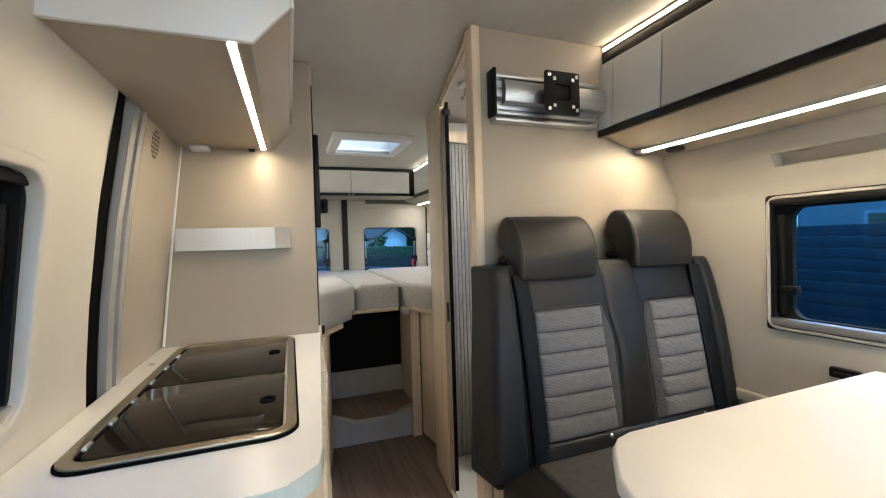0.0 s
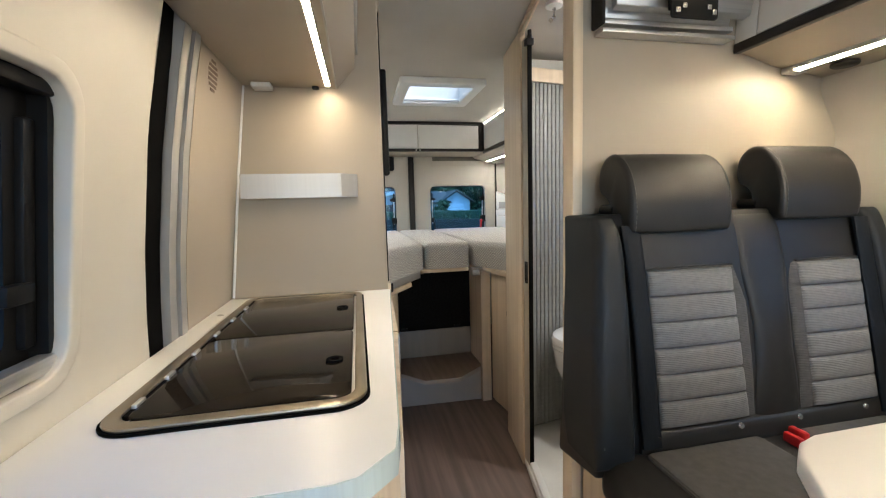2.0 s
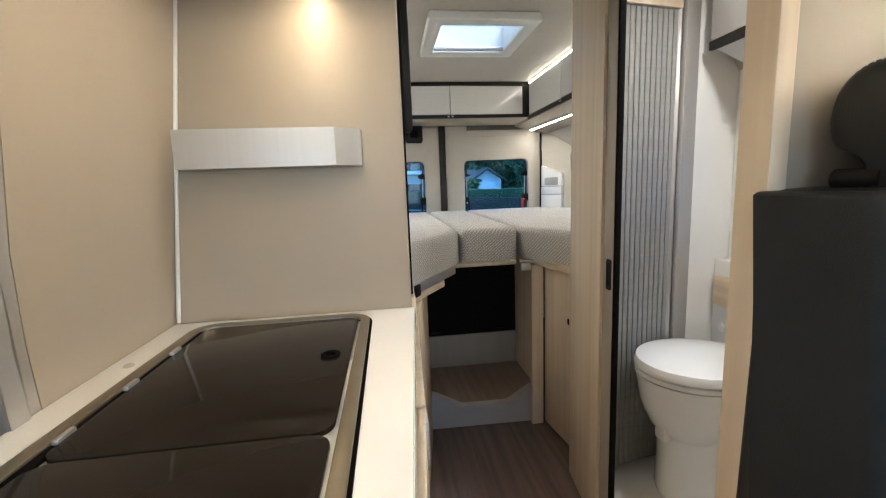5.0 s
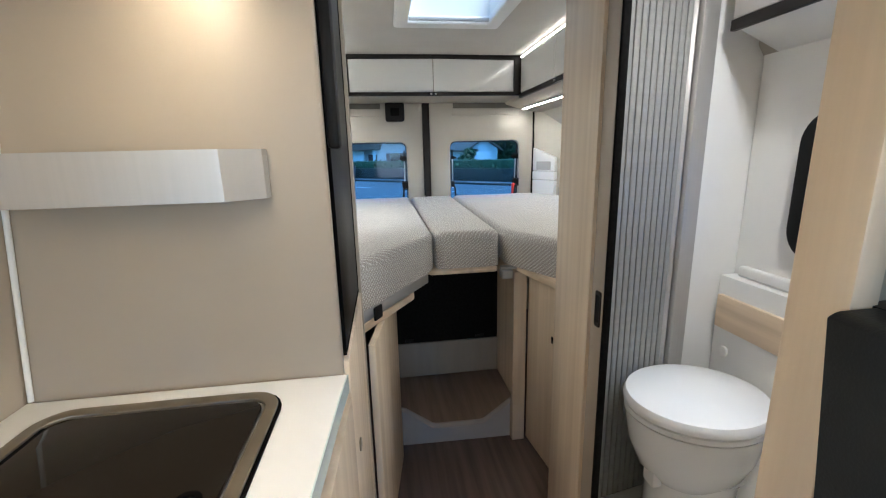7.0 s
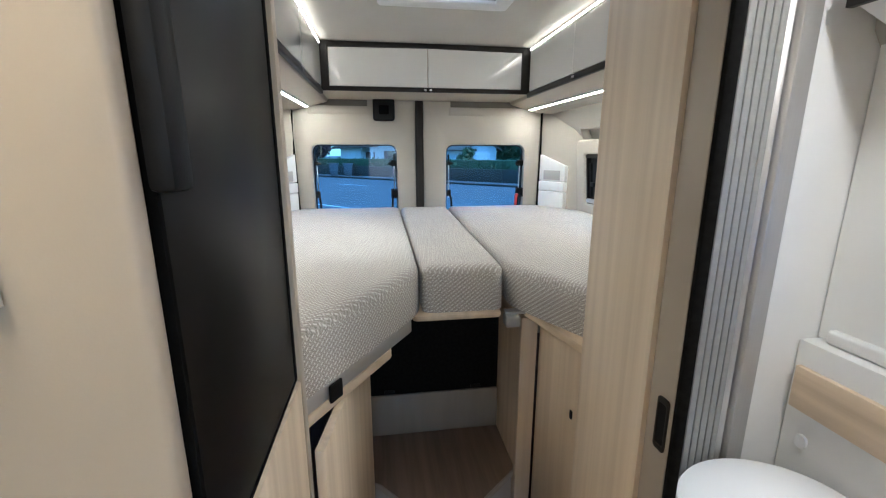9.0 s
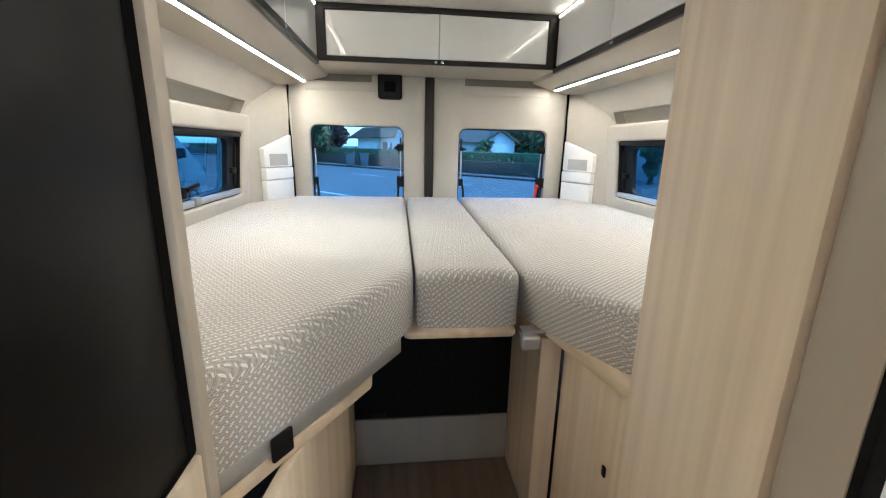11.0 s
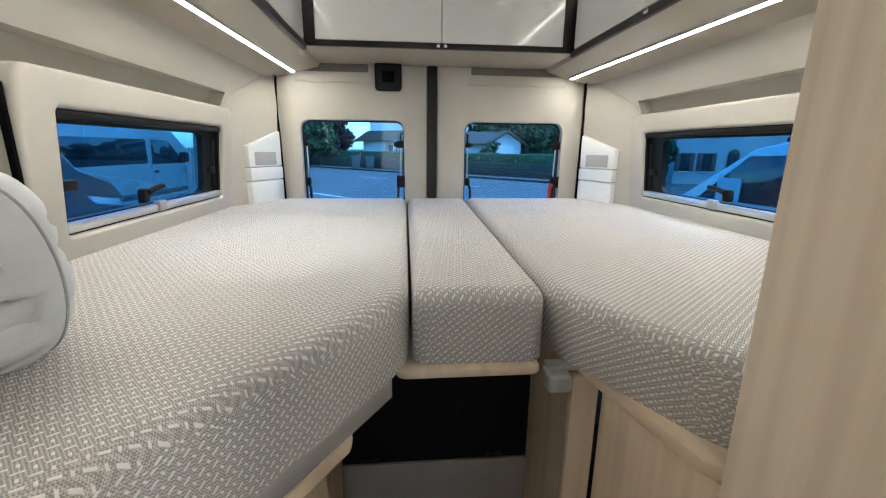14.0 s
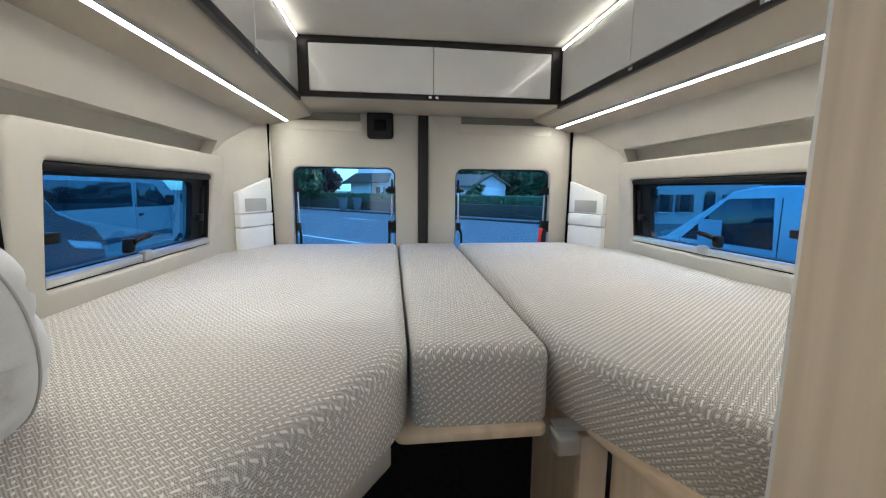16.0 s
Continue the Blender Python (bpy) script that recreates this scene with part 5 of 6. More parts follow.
step = thing("step", (0.33, 2.75, 0), "step to the bed with a clipped dark oak tread", "step")
part("tread", prism([(0.081, 2.944), (0.081, 2.715), (0.122, 2.690), (0.22, 2.578), (0.235, 2.571), (0.415, 2.566), (0.432, 2.572), (0.578, 2.694), (0.590, 2.72), (0.590, 2.944)], "z", 0.197, 0.222, 0.004), STEPM, step)
part("nosing", prism([(0.085, 2.71), (0.120, 2.687), (0.219, 2.574), (0.235, 2.5665), (0.416, 2.5615), (0.434, 2.568), (0.581, 2.691), (0.578, 2.697), (0.432, 2.574), (0.415, 2.568), (0.235, 2.573), (0.221, 2.58), (0.123, 2.692)], "z", 0.199, 0.2205), material("pale_nosing", (0.40, 0.355, 0.31), 0.5), step, "pale nosing")
part("riser", prism([(0.081, 2.944), (0.081, 2.745), (0.59, 2.73), (0.59, 2.944)], "z", 0.0, 0.196, 0.001), material("grey_riser", (0.46, 0.44, 0.42), 0.5), step, "grey riser")


def pillow(name, centre, sx, sy, sz, along, up, label):
    """A stuffed cushion with pinched corners, folds and a piped seam."""
    bm = bmesh.new()
    n = 44
    grid = {}
    for side in (1, -1):
        for i in range(n + 1):
            for j in range(n + 1):
                u, v = math.sin(math.pi * (i / n - 0.5)), math.sin(math.pi * (j / n - 0.5))
                edge = abs(u) > 0.999 or abs(v) > 0.999
                if edge and side < 0:
                    grid[(side, i, j)] = grid[(1, i, j)]
                    continue
                h = max(0.0, (1 - abs(u) ** 3.4)) ** 0.5 * max(0.0, (1 - abs(v) ** 3.0)) ** 0.5
                pinch = math.sqrt(1 - 0.34 * u * u * v * v)
                w = noise.noise(Vector((u * 2.2, v * 2.2, side * 3.1))) * 0.22 - (1 - abs(noise.noise(Vector((u * 2.6 + v * 1.9, v * 3.1 - u * 1.2, side * 2 + 5))))) ** 8 * 0.55 + noise.noise(Vector((u * 6 + v * 2, v * 5, side))) * 0.05
                grid[(side, i, j)] = bm.verts.new((u * sx * pinch, v * sy * pinch, side * h * sz * (1 + w) * (1 if side > 0 else 0.75)))
    for side in (1, -1):
        for i in range(n):
            for j in range(n):
                f = [grid[(side, i, j)], grid[(side, i + 1, j)], grid[(side, i + 1, j + 1)], grid[(side, i, j + 1)]]
                bm.faces.new(f if side > 0 else f[::-1])
    au = Vector(along).normalized()
    av = (Vector(up) - au * au.dot(Vector(up))).normalized()
    m = Matrix.Translation(centre) @ Matrix((au, av, au.cross(av))).transposed().to_4x4()
    bmesh.ops.transform(bm, matrix=m, verts=bm.verts)
    rim = [(-1 + 2 * k / 24, -1) for k in range(24)] + [(1, -1 + 2 * k / 24) for k in range(24)] + [(1 - 2 * k / 24, 1) for k in range(24)] + [(-1, 1 - 2 * k / 24) for k in range(25)]
    line = []
    for u, v in rim:
        pinch = math.sqrt(1 - 0.34 * u * u * v * v) * 1.004
        line.append(m @ Vector((u * sx * pinch, v * sy * pinch, 0)))
    p = thing(name, centre, label, "pillow", "bed pillows")
    part("cover", bm, LINEN, p)
    part("piping", tube(line, 0.0018, 6), PIPE, p, "grey piped seam")
    return p


pillow("pillow", (-0.352, 2.456, 1.112), 0.218, 0.142, 0.125, (1.0, 0.10, -0.20), (0.0, -0.30, 0.95), "light grey linen pillow standing on the bed")
pillow("pillow", (1.262, 2.62, 1.085), 0.10, 0.135, 0.10, (1.0, -0.05, 0.0), (0.0, -0.3, 0.94), "light grey linen pillow standing on the bed")

# ---- lockers over the bed ----
for s in (-1, 1):
    L = thing("bed_locker", (CX + s * 0.7, 3.1, 1.6), "gloss white side locker over the bed", "locker", "bed lockers")
    X = lambda h: CX + s * h
    pts = [(X(0.572), 1.636), (X(0.585), 1.618), (X(0.69), 1.589), (X(0.83), 1.558), (X(0.80), 1.873), (X(0.572), 1.873)]
    part("body", prism(pts if s > 0 else pts[::-1], "y", 2.392 if s > 0 else 2.212, 4.238, 0.002), GREIGE, L, "greige locker body")
    for a, b in ((3.288, 3.822), (2.82, 3.284), (2.395, 2.816)):
        xa, xb = sorted((X(0.556), X(0.5715)))
        part("door", box(xa, xb, a, b, 1.642, 1.846, 0.003), GLOSSW, L, "gloss white door", False)
    xa, xb = sorted((X(0.554), X(0.573)))
    part("grip_strip", box(xa, xb, 2.395, 3.853, 1.614, 1.6385, 0.003), DARKTRIM, L, "dark grip strip")
    for by in (3.27, 2.80):
        xa, xb = sorted((X(0.550), X(0.5545)))
        part("catch", box(xa, xb, by - 0.012, by + 0.012, 1.621, 1.632, 0.001), CHROME, L, "small catch")
    led_strip((X(0.556), 2.40, 1.859), (X(0.556), 3.82, 1.856), 0.007, LEDT, "LED strip along the ceiling edge over the bed", "bed lights", -s)
    led_strip((X(0.722), 2.42, 1.5765), (X(0.69), 4.17, 1.5834), 0.0125, LEDR, "LED strip under the side locker", "bed lights", 0, 0.22 * s)
RL = thing("rear_locker", (CX, 4.0, 1.63), "gloss white rear locker in a dark frame", "locker")
part("body", box(-0.168, 1.008, 3.868, 4.236, 1.634, 1.873, 0.003), GREIGE, RL, "greige locker body")
part("frame", ring([(-0.156, 1.632), (0.42, 1.632), (0.996, 1.632), (1.006, 1.872), (0.42, 1.8745), (-0.166, 1.872)], [(-0.100, 1.654), (0.42, 1.654), (0.940, 1.654), (0.942, 1.846), (0.42, 1.852), (-0.102, 1.846)], "y", 3.846, 3.8675, 0.002), DARKTRIM, RL, "dark brown frame")
for x0, x1 in ((-0.098, 0.4165), (0.4205, 0.938)):
    part("door", prism([(x0, 1.656), (x1, 1.656), (x1, 1.8445 if x1 > 0.5 else 1.850), (x0, 1.850 if x1 > 0.5 else 1.8445)], "y", 3.852, 3.866, 0.002), GLOSSW, RL, "gloss white door", False)
for bx in (0.403, 0.433):
    part("catch", box(bx - 0.007, bx + 0.007, 3.843, 3.848, 1.637, 1.649, 0.001), CHROME, RL, "small catch")

# ---- outside ----
GZ = -0.62
ground = setting("ground", box(-400, 400, -400, 500, GZ - 0.5, GZ), ASPHALT, "grey asphalt yard and street", "ground")
ALONG = Vector((0.676, -0.737))      # the way the street runs past the rear doors
OFF = Vector((0.737, 0.676))         # across it, away from the van
BASE = Vector((0.65, 36.0))          # a place on the foot of the hedge


def street_strip(o0, o1, a0, a1, z0, z1, bev=0.0):
    """A length of street, a0 to a1 along it and o0 to o1 across it."""
    pts = [BASE + ALONG * a + OFF * o for a, o in ((a0, o0), (a1, o0), (a1, o1), (a0, o1))]
    return prism([(p.x, p.y) for p in pts], "z", z0, z1, bev)


setting("verge", street_strip(0.3, 90, -60, 15, GZ, GZ + 0.06), LAWN, "grass behind the hedge", "grass")
setting("kerb", street_strip(-1.75, -1.6, -60, 16, GZ, GZ + 0.12, 0.02), STONE, "stone kerb of the far pavement", "kerb")
setting("pavement", street_strip(-1.6, 0.0, -60, 16, GZ, GZ + 0.10), ASPHALT, "asphalt pavement along the hedge", "pavement")
setting("road_line", street_strip(-14.2, -14.05, -60, 40, GZ, GZ + 0.006), ROADPAINT, "white painted road edge line", "road marking")
for k in range(9):
    setting("road_dash", street_strip(-6.6, -6.48, -40 + k * 7, -37 + k * 7, GZ, GZ + 0.006), ROADPAINT, "white dashed line on the street", "road marking")
setting("low_wall", street_strip(0.0, 0.3, -50, 15, GZ, GZ + 0.95, 0.03), STONE, "low stone wall under the hedge", "wall")


def leaf_cloud(centre, radii, count, size, seed, flat=0.0):
    """Many small leaf clumps through an uneven round volume."""
    rnd = random.Random(seed)
    verts, faces = [], []
    for _ in range(count):
        d = Vector((rnd.gauss(0, 1), rnd.gauss(0, 1), rnd.gauss(0, 1))).normalized()
        r = (0.45 + 0.55 * rnd.random() ** 0.5) * (0.8 + 0.45 * noise.noise(d * 1.7 + Vector((seed, 0, 0))))
        c = Vector(centre) + Vector((d.x * radii[0] * r, d.y * radii[1] * r, d.z * radii[2] * r))
        q = Euler((rnd.uniform(0, 6.3), rnd.uniform(0, 6.3), rnd.uniform(0, 6.3))).to_matrix()
        s = size * rnd.uniform(0.5, 1.2)
        k = len(verts)
        for a, b in ((-1, -0.3), (0.1, -0.7), (1, 0.2), (0.0, 0.8)):
            verts.append(c + q @ Vector((a * s, b * s, 0.15 * s * (a * b))))
        faces.append((k, k + 1, k + 2, k + 3))
    return verts, faces


def leaf_mesh(name, groups, mat, parent=None, label="", kind=""):
    V, F = [], []
    for v, f in groups:
        o = len(V)
        V += v
        F += [tuple(i + o for i in g) for g in f]
    me = bpy.data.meshes.new(name)
    me.from_pydata(V, [], F)
    me.materials.append(mat)
    ob = new(name, me)
    if parent is not None:
        ob.parent = parent
        ob.matrix_parent_inverse = Matrix.Translation(-ORIGIN[parent.name])
    if label:
        tagged(ob, label)
    return ob


def tree(x, y, h, w, mat, seed, label):
    rnd = random.Random(seed)
    t = thing("tree", (x, y, GZ), label, "tree", "garden trees")
    limbs = [tube([(x, y, GZ), (x + 0.1, y, GZ + h * 0.3), (x - 0.1, y + 0.1, GZ + h * 0.75)], 0.16 + h * 0.01, 8)]
    for k in range(7):
        a = rnd.uniform(0, 6.28)
        z = GZ + h * rnd.uniform(0.25, 0.6)
        limbs.append(tube([(x, y, z), (x + math.cos(a) * w * 0.35, y + math.sin(a) * w * 0.35, z + h * 0.15), (x + math.cos(a) * w * 0.6, y + math.sin(a) * w * 0.6, z + h * 0.3)], 0.06, 6))
    part("trunk", join(*limbs), BARK, t)
    groups = []
    for k in range(9):
        a = rnd.uniform(0, 6.28)
        rr = w * rnd.uniform(0.0, 0.6)
        groups.append(leaf_cloud((x + math.cos(a) * rr, y + math.sin(a) * rr, GZ + h * rnd.uniform(0.35, 0.85)), (w * 0.45, w * 0.45, h * 0.2), 420, 0.22, seed * 31 + k))
    leaf_mesh("crown", groups, mat, t)
    return t


hv = []
for k in range(62):
    p = BASE + ALONG * (-46 + k) + OFF * 0.75
    hv.append(leaf_cloud((p.x, p.y, GZ + 1.22), (0.85, 0.6, 0.46), 130, 0.11, 900 + k))
hedge = part("hedge", street_strip(0.35, 1.15, -50, 15, GZ, GZ + 1.55, 0.1), HEDGE)
tagged(hedge, "long clipped green hedge along the street", "hedge", "", "stuff")
leaf_mesh("hedge_leaves", hv, LEAF, hedge)
tree(10.5, 60, 9.5, 4.4, LEAF, 31, "broad dark green garden tree")
tree(19.0, 62, 10, 4.6, LEAF, 32, "broad dark green garden tree")
tree(15.2, 45, 5.5, 2.2, LEAF, 33, "broad dark green garden tree")
tree(6.9, 66, 11, 4.6, LEAF, 34, "broad dark green garden tree")
tree(-9.5, 46, 7.5, 3.4, LEAF, 3, "broad dark green garden tree")
tree(-15, 48, 9, 4.0, LEAF, 4, "broad dark green garden tree")
tree(-6.8, 47.5, 6.2, 2.0, LEAF2, 5, "copper-leaved round garden tree")
tree(17.5, 52, 9, 4.0, LEAF, 6, "broad dark green garden tree")
tree(21.5, 47, 7, 3.4, LEAF, 7, "broad dark green garden tree")
tree(13.8, 60, 9.5, 4.2, LEAF, 8, "broad dark green garden tree")
tree(8.6, 43.5, 2.6, 1.3, LEAF, 9, "low garden shrub behind the hedge")
tree(24.5, 56, 9, 4.0, LEAF, 10, "broad dark green garden tree")


def gable_house(name, x0, x1, y0, y1, eave, ridge, label, wall_mat, along="y"):
    h = thing(name, ((x0 + x1) / 2, (y0 + y1) / 2, GZ), label, "house")
    xm, e, r = (x0 + x1) / 2, GZ + eave, GZ + ridge
    part("wall", prism([(x0, GZ), (x1, GZ), (x1, e), (xm, r), (x0, e)], "y", y0, y1), wall_mat, h)
    for sgn, xe in ((-1, x0), (1, x1)):
        k = (r - e) / (xm - x0)
        ov = 0.45
        part("roof", prism([(xm, r + 0.02), (xe + sgn * ov, e - k * ov + 0.02), (xe + sgn * ov, e - k * ov + 0.2), (xm, r + 0.24)], "y", y0 - 0.5, y1 + 0.4), ROOF, h, "brown tiled roof slope")
    return h


gar = gable_house("garage_house", 9.4, 12.4, 46, 53, 2.55, 3.52, "small white gabled garage with a brown roof", RENDERW)
gd = part("garage_door", box(10.1, 11.7, 45.96, 46.02, GZ, GZ + 2.2, 0.01), MATTW, gar, "white garage door")
for k in range(1, 5):
    part("door_groove", box(10.12, 11.68, 45.95, 45.965, GZ + k * 0.44 - 0.015, GZ + k * 0.44 + 0.015), RENDERG, gd)
wing = thing("side_wing", (7.2, 49, GZ), "low white wing with a brown tiled roof", "house")
part("wall", box(5.2, 9.38, 46.4, 52, GZ, GZ + 2.4), RENDERW, wing)
part("roof", prism([(45.7, GZ + 2.25), (49.2, GZ + 3.5), (52.6, GZ + 2.25), (52.6, GZ + 2.45), (49.2, GZ + 3.72), (45.7, GZ + 2.42)], "x", 4.9, 10.2), ROOF, wing, "brown tiled roof slopes")
hs = thing("white_house", (3, 54, GZ), "two-storey white rendered house with a porch", "house")
part("wall", box(-3.6, 7.5, 51, 60, GZ, GZ + 6.5), RENDERW, hs)
part("roof", prism([(-4.2, GZ + 6.4), (8.1, GZ + 6.4), (2.6, GZ + 9.2)], "y", 50.4, 60.5), ROOF, hs, "brown tiled roof")
part("porch_roof", prism([(-5.2, GZ + 2.5), (-0.2, GZ + 2.75), (0.2, GZ + 3.7), (-3.6, GZ + 3.6)], "y", 47.6, 51), ROOF, hs, "brown porch roof")
part("porch_wall", box(-4.2, -2.0, 48.6, 51, GZ, GZ + 2.6), RENDERW, hs)
part("porch_post", box(-1.0, -0.7, 48, 48.3, GZ, GZ + 2.7), RENDERW, hs)
part("door", box(-1.6, -0.6, 50.9, 51.0, GZ, GZ + 2.2), SHUTTER, hs, "brown front door")
for wx, wz in ((0.9, 1.0), (2.6, 1.0), (0.9, 3.9), (2.8, 3.9), (5.0, 3.9)):
    w = part("window", box(wx, wx + 1.1, 50.94, 51.02, GZ + wz, GZ + wz + 1.3), CARGLASS, hs, "dark window")
    part("shutter", box(wx - 0.45, wx - 0.02, 50.9, 50.97, GZ + wz, GZ + wz + 1.3), SHUTTER, w, "brown shutter")
    part("shutter", box(wx + 1.12, wx + 1.55, 50.9, 50.97, GZ + wz, GZ + wz + 1.3), SHUTTER, w, "brown shutter")
part("balcony_rail", join(box(0.6, 5.6, 49.9, 49.95, GZ + 4.5, GZ + 4.58), *[box(0.6 + k * 0.25, 0.64 + k * 0.25, 49.9, 49.94, GZ + 3.6, GZ + 4.5) for k in range(20)]), DARKTRIM, hs, "dark balcony rail")
part("balcony", box(0.5, 5.7, 49.85, 51, GZ + 3.45, GZ + 3.6), RENDERW, hs)
for bx in (-4.2, -3.0):
    b = thing("wheelie_bin", (bx, 38.6, GZ), "dark wheeled rubbish bin by the hedge", "bin", "street bins")
    part("body", prism([(bx, GZ + 0.12), (bx + 0.55, GZ + 0.12), (bx + 0.65, GZ + 1.1), (bx - 0.1, GZ + 1.1)], "y", 38.4, 39.0, 0.03), SLATE, b)
    part("lid", box(bx - 0.14, bx + 0.69, 38.36, 39.05, GZ + 1.1, GZ + 1.18, 0.03), SLATE, b)
    part("wheel", tube([(bx + 0.05, 38.45, GZ + 0.12), (bx + 0.5, 38.45, GZ + 0.12)], 0.12, 14), TYRE, b)


def van(name, x0, x1, yr, yf, top, paint, label, screen, bonnet, cab, side, sill, head, mirrors=True):
    """A parked van that faces +y, by places along y and heights: screen (its top and foot, and the foot's height), bonnet height,
    cab window (rear, front foot, front top), side window (rear, front), sill and head of the glass."""
    v = thing(name, ((x0 + x1) / 2, (yr + yf) / 2, GZ), label, "van")
    st, sf, sz = screen
    prof = [(yr, GZ + 0.35), (yr + 0.03, GZ + (top - GZ) * 0.75), (yr + 0.12, top - 0.06), (yr + 0.4, top), (st - 0.35, top), (st, top - 0.06), (sf, sz),
            (yf - 0.22, bonnet), (yf - 0.05, bonnet - 0.2), (yf, GZ + 0.55), (yf - 0.05, GZ + 0.28), (yr + 0.05, GZ + 0.28)]
    body = part("body", prism(prof, "x", x0, x1, 0.08, 4), paint, v)
    for sx in (x0, x1):
        sg = -1 if sx == x0 else 1
        a, b = sorted((sx - sg * 0.02, sx + sg * 0.006))
        part("cab_window", prism([(cab[0], sill), (cab[1], sill - 0.02), (cab[2], head - 0.02), (cab[0] + 0.04, head)], "x", a, b, 0.002), CARGLASS, v, "dark cab side window")
        if side:
            part("side_window", prism(rounded(side[0], side[1], sill + 0.02, head, 0.06), "x", a, b, 0.002), CARGLASS, v, "long dark side window")
        d0, d1 = sorted((sx - sg * 0.01, sx + sg * 0.003))
        part("door_gap", join(box(d0, d1, cab[0] - 0.06, cab[0] - 0.05, GZ + 0.4, head), box(d0, d1, cab[1] + 0.02, cab[1] + 0.03, GZ + 0.4, sill)), BLACKP, v, "dark door joint")
        part("door_handle", box(*sorted((sx - sg * 0.01, sx + sg * 0.02)), cab[0] + 0.05, cab[0] + 0.22, sill - 0.2, sill - 0.15, 0.01), BLACKP, v, "dark door handle")
        part("side_strip", box(a, b, yr + 0.4, cab[1], GZ + 0.72, GZ + 0.84, 0.004), SLATE, v, "dark side moulding")
        m0, m1 = sorted((sx, sx + sg * 0.2))
        if mirrors:
            part("mirror", box(m0, m1, cab[1] - 0.22, cab[1] - 0.1, sill + 0.0, sill + 0.26, 0.04, 3), BLACKP, v, "black door mirror")
        part("headlight", prism([(yf - 0.75, bonnet - 0.13), (yf - 0.12, bonnet - 0.24), (yf - 0.09, bonnet - 0.36), (yf - 0.62, bonnet - 0.27)], "x", *sorted((sx - sg * 0.3, sx + sg * 0.004)), 0.02), LAMPGLASS, v, "clear headlight")
        for wy in (yr + 0.85, yf - 0.95):
            t0, t1 = sorted((sx - sg * 0.22, sx + sg * 0.012))
            tyre = part("tyre", tube([(t0, wy, GZ + 0.33), (t1, wy, GZ + 0.33)], 0.33, 24), TYRE, v)
            part("rim", tube([(sx - sg * 0.01, wy, GZ + 0.33), (sx + sg * 0.018, wy, GZ + 0.33)], 0.2, 18), ALU, tyre)
    n = Vector((sz - top + 0.06, -(sf - st))).normalized() * -0.012
    part("windscreen", prism([(st + 0.03, top - 0.1), (sf - 0.03, sz + 0.04), (sf - 0.03 + n.x, sz + 0.04 + n.y), (st + 0.03 + n.x, top - 0.1 + n.y)], "x", x0 + 0.13, x1 - 0.13, 0.001), CARGLASS, v, "dark windscreen")
    part("grille", box(x0 + 0.35, x1 - 0.35, yf - 0.12, yf + 0.012, GZ + 0.62, bonnet - 0.25, 0.02), BLACKP, v, "black grille")
    part("bumper", box(x0 + 0.03, x1 - 0.03, yf - 0.3, yf + 0.05, GZ + 0.28, GZ + 0.58, 0.05, 3), BLACKP, v, "dark bumper")
    return v


rv = van("parked_van", 4.2, 6.0, 4.35, 8.7, 1.33, CARW, "white van parked beside the camper", (6.45, 7.62, 0.62), 0.46, (5.86, 7.25, 6.5), None, 0.655, 1.2, False)
part("notice_sheet", box(4.185, 4.193, 6.55, 6.93, 0.63, 0.92), PAPER, rv, "pale notice sheet in the side window")
part("roof_rail", tube([(4.35, 4.7, 1.36), (4.35, 6.2, 1.36)], 0.03, 8), BLACKP, rv)
van("parked_van", -7.5, -5.5, 8.6, 14.95, 1.64, CARS, "pale silver camper van parked in the yard", (13.2, 14.25, 0.88), 0.62, (12.2, 13.6, 12.95), (8.95, 12.05), 0.82, 1.37)
van("parked_van", -5.8, -3.8, 2.6, 8.4, 1.9, CARD, "dark grey van parked close beside", (6.75, 7.6, 0.95), 0.74, (5.7, 7.0, 6.3), None, 0.9, 1.5)

fence = thing("slat_fence", (7.2, 1.5, GZ), "dark horizontal slat fence beside the yard", "fence")
for k in range(11):
    part("slat", box(7.2, 7.24, -6.0, 9.0, GZ + 0.08 + k * 0.166, GZ + 0.240 + k * 0.166, 0.006), SLATE, fence)
for k in range(8):
    part("post", box(7.24, 7.32, -6.0 + k * 2.0 - 0.04, -6.0 + k * 2.0 + 0.04, GZ, GZ + 1.9, 0.005), SLATE, fence)
nb = thing("grey_house", (16, 4, GZ), "grey rendered neighbour house", "house")
part("wall", box(13, 20, -4, 7.5, GZ, GZ + 6.2), RENDERG, nb)
part("roof", prism([(-4.6, GZ + 6.1), (8.1, GZ + 6.1), (1.75, GZ + 9.0)], "x", 12.5, 20.5), ROOF, nb, "brown tiled roof")
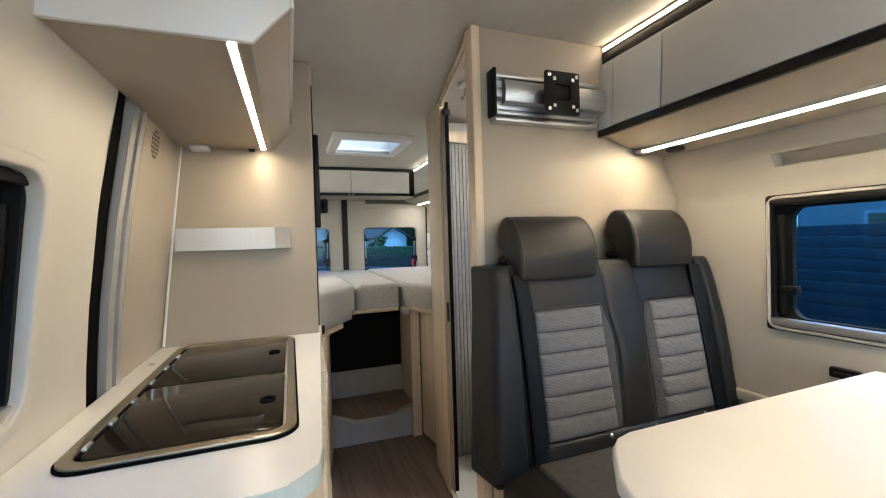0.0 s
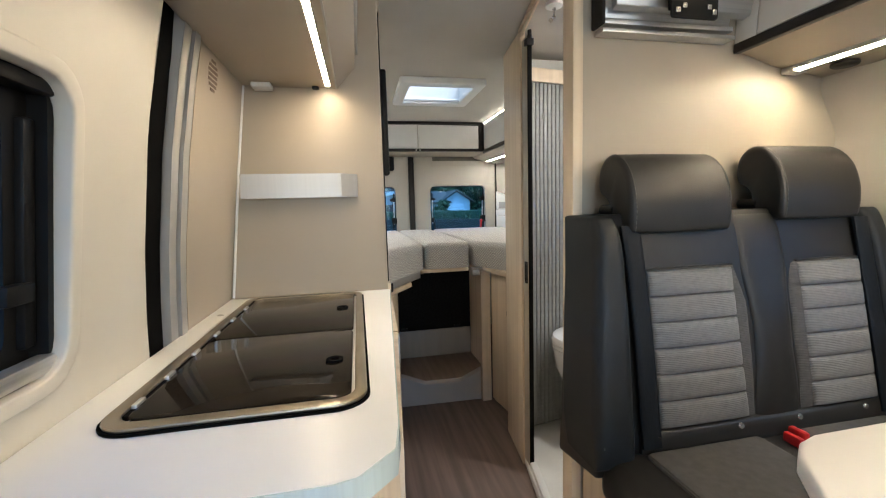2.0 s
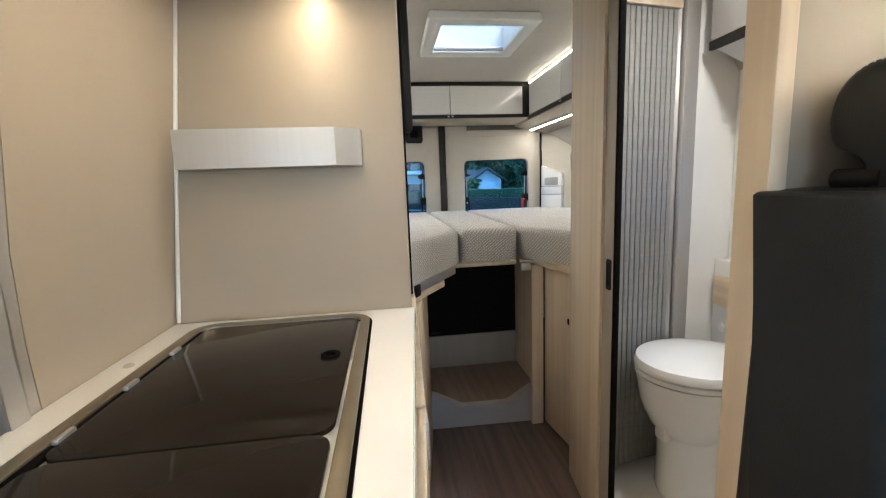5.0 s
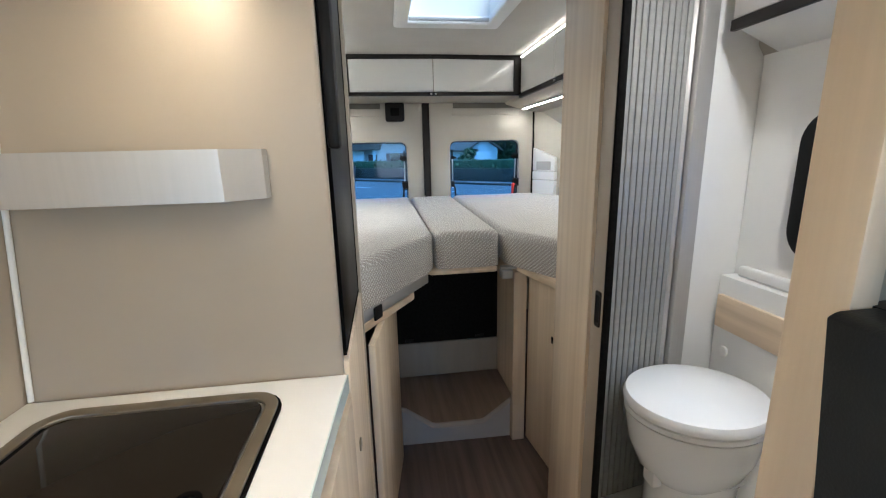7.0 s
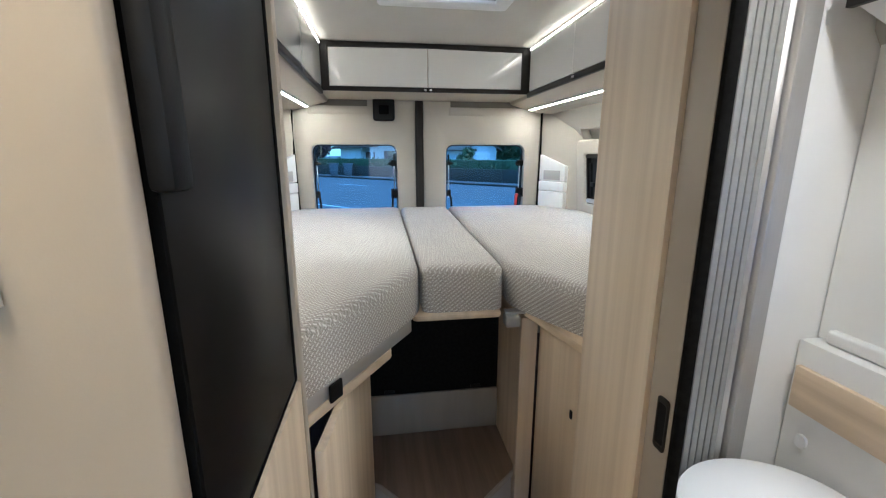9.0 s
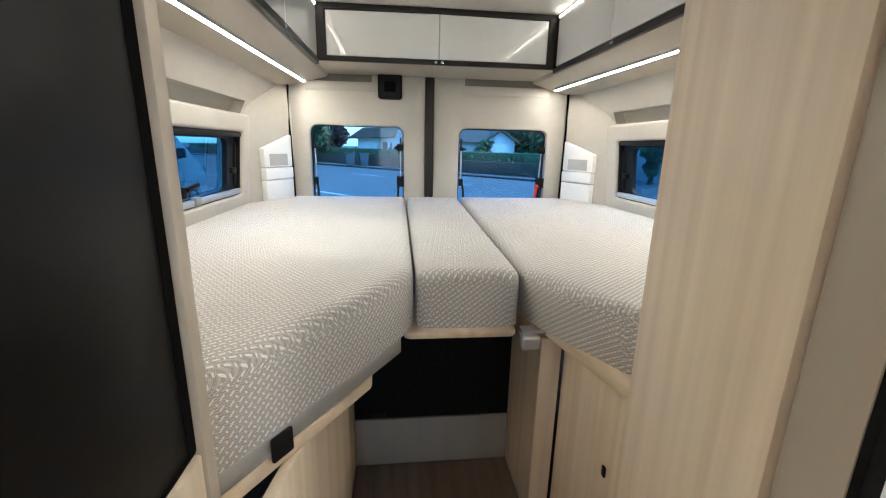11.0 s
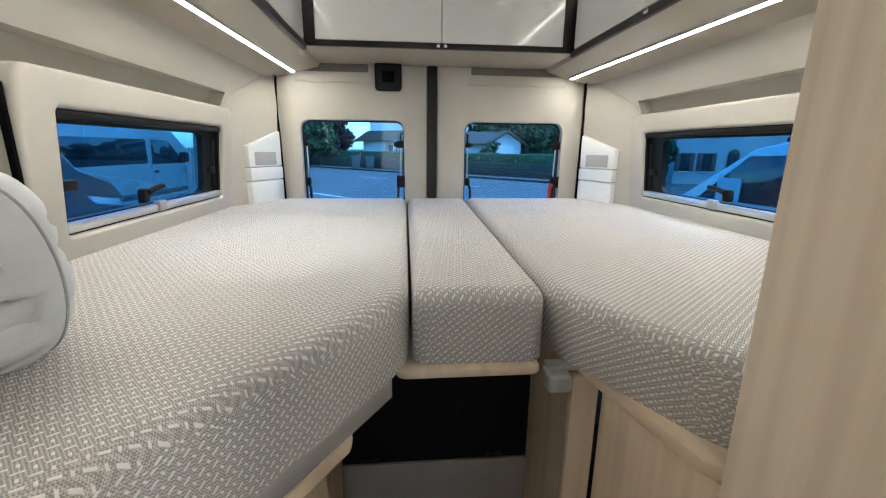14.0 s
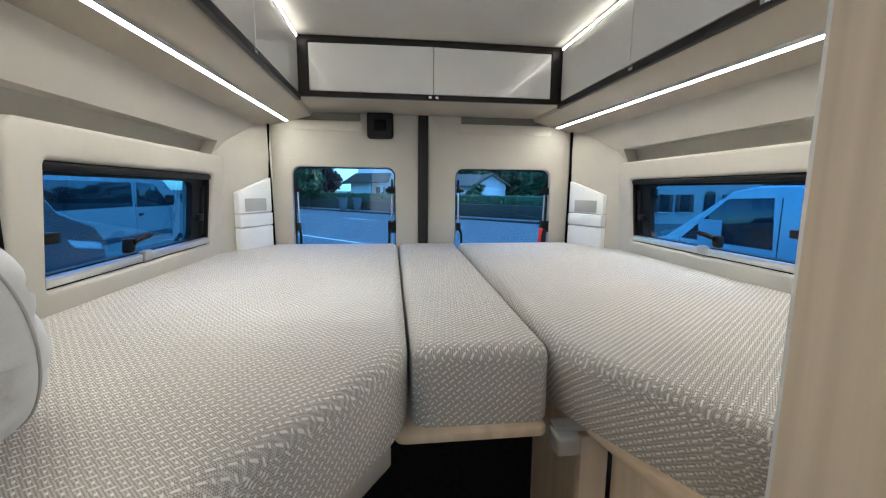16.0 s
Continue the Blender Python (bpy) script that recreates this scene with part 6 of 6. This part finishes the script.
for wy in (-1.0, 2.2, 5.0):
    for wz in (1.0, 3.7):
        w = part("window", box(12.95, 13.02, wy, wy + 1.0, GZ + wz, GZ + wz + 1.2), CARGLASS, nb, "dark window")
        part("window_frame", ring(rounded(wy - 0.08, wy + 1.08, GZ + wz - 0.08, GZ + wz + 1.28, 0.01), rounded(wy, wy + 1.0, GZ + wz, GZ + wz + 1.2, 0.01), "x", 12.93, 12.99), RENDERW, w, "white frame")
ph = thing("pale_house", (20, 28, GZ), "pale house with brown shutters", "house")
part("wall", box(15.7, 29, 25, 32, GZ, GZ + 5.5), RENDERG, ph)
part("roof", prism([(15.2, GZ + 5.4), (29.5, GZ + 5.4), (22.3, GZ + 8)], "y", 24.5, 32.5), ROOF, ph, "brown tiled roof")
for wx in (16.0, 17.35, 20.4, 22.8, 25.2):
    w = part("window", box(wx, wx + 0.55, 24.95, 25.02, 0.10, 1.13), CARGLASS, ph, "dark window")
    part("sill", box(wx - 0.06, wx + 0.61, 24.9, 25.0, 0.03, 0.095, 0.01), RENDERW, w, "pale window sill")
    part("shutter", box(wx - 0.30, wx - 0.02, 24.93, 24.99, 0.10, 1.13, 0.01), SHUTTER, w, "brown shutter")
    part("shutter", box(wx + 0.57, wx + 0.85, 24.93, 24.99, 0.10, 1.13, 0.01), SHUTTER, w, "brown shutter")
dr = part("doorway", prism([(18.9, GZ), (19.6, GZ), (19.6, 1.15), (19.5, 1.3), (19.25, 1.38), (19.0, 1.3), (18.9, 1.15)], "y", 24.94, 25.01), CARGLASS, ph, "dark arched doorway")
tree(14.4, 24.2, 2.6, 0.9, LEAF, 22, "low garden shrub before the house")
tree(13.8, 48, 4.4, 2.0, LEAF, 35, "broad dark green garden tree")
tree(16.8, 45.5, 4.6, 2.3, LEAF, 36, "broad dark green garden tree")
tree(20.5, 45, 4.8, 2.3, LEAF, 37, "broad dark green garden tree")
tree(-11.8, 44, 5.6, 3.0, LEAF, 38, "broad dark green garden tree")
tree(-8.0, 44.5, 4.6, 2.6, LEAF, 39, "broad dark green garden tree")
tree(-14.5, 43, 5.2, 2.6, LEAF, 40, "broad dark green garden tree")
tree(9.5, -1.0, 4.6, 2.0, LEAF, 21, "garden tree behind the slat fence")
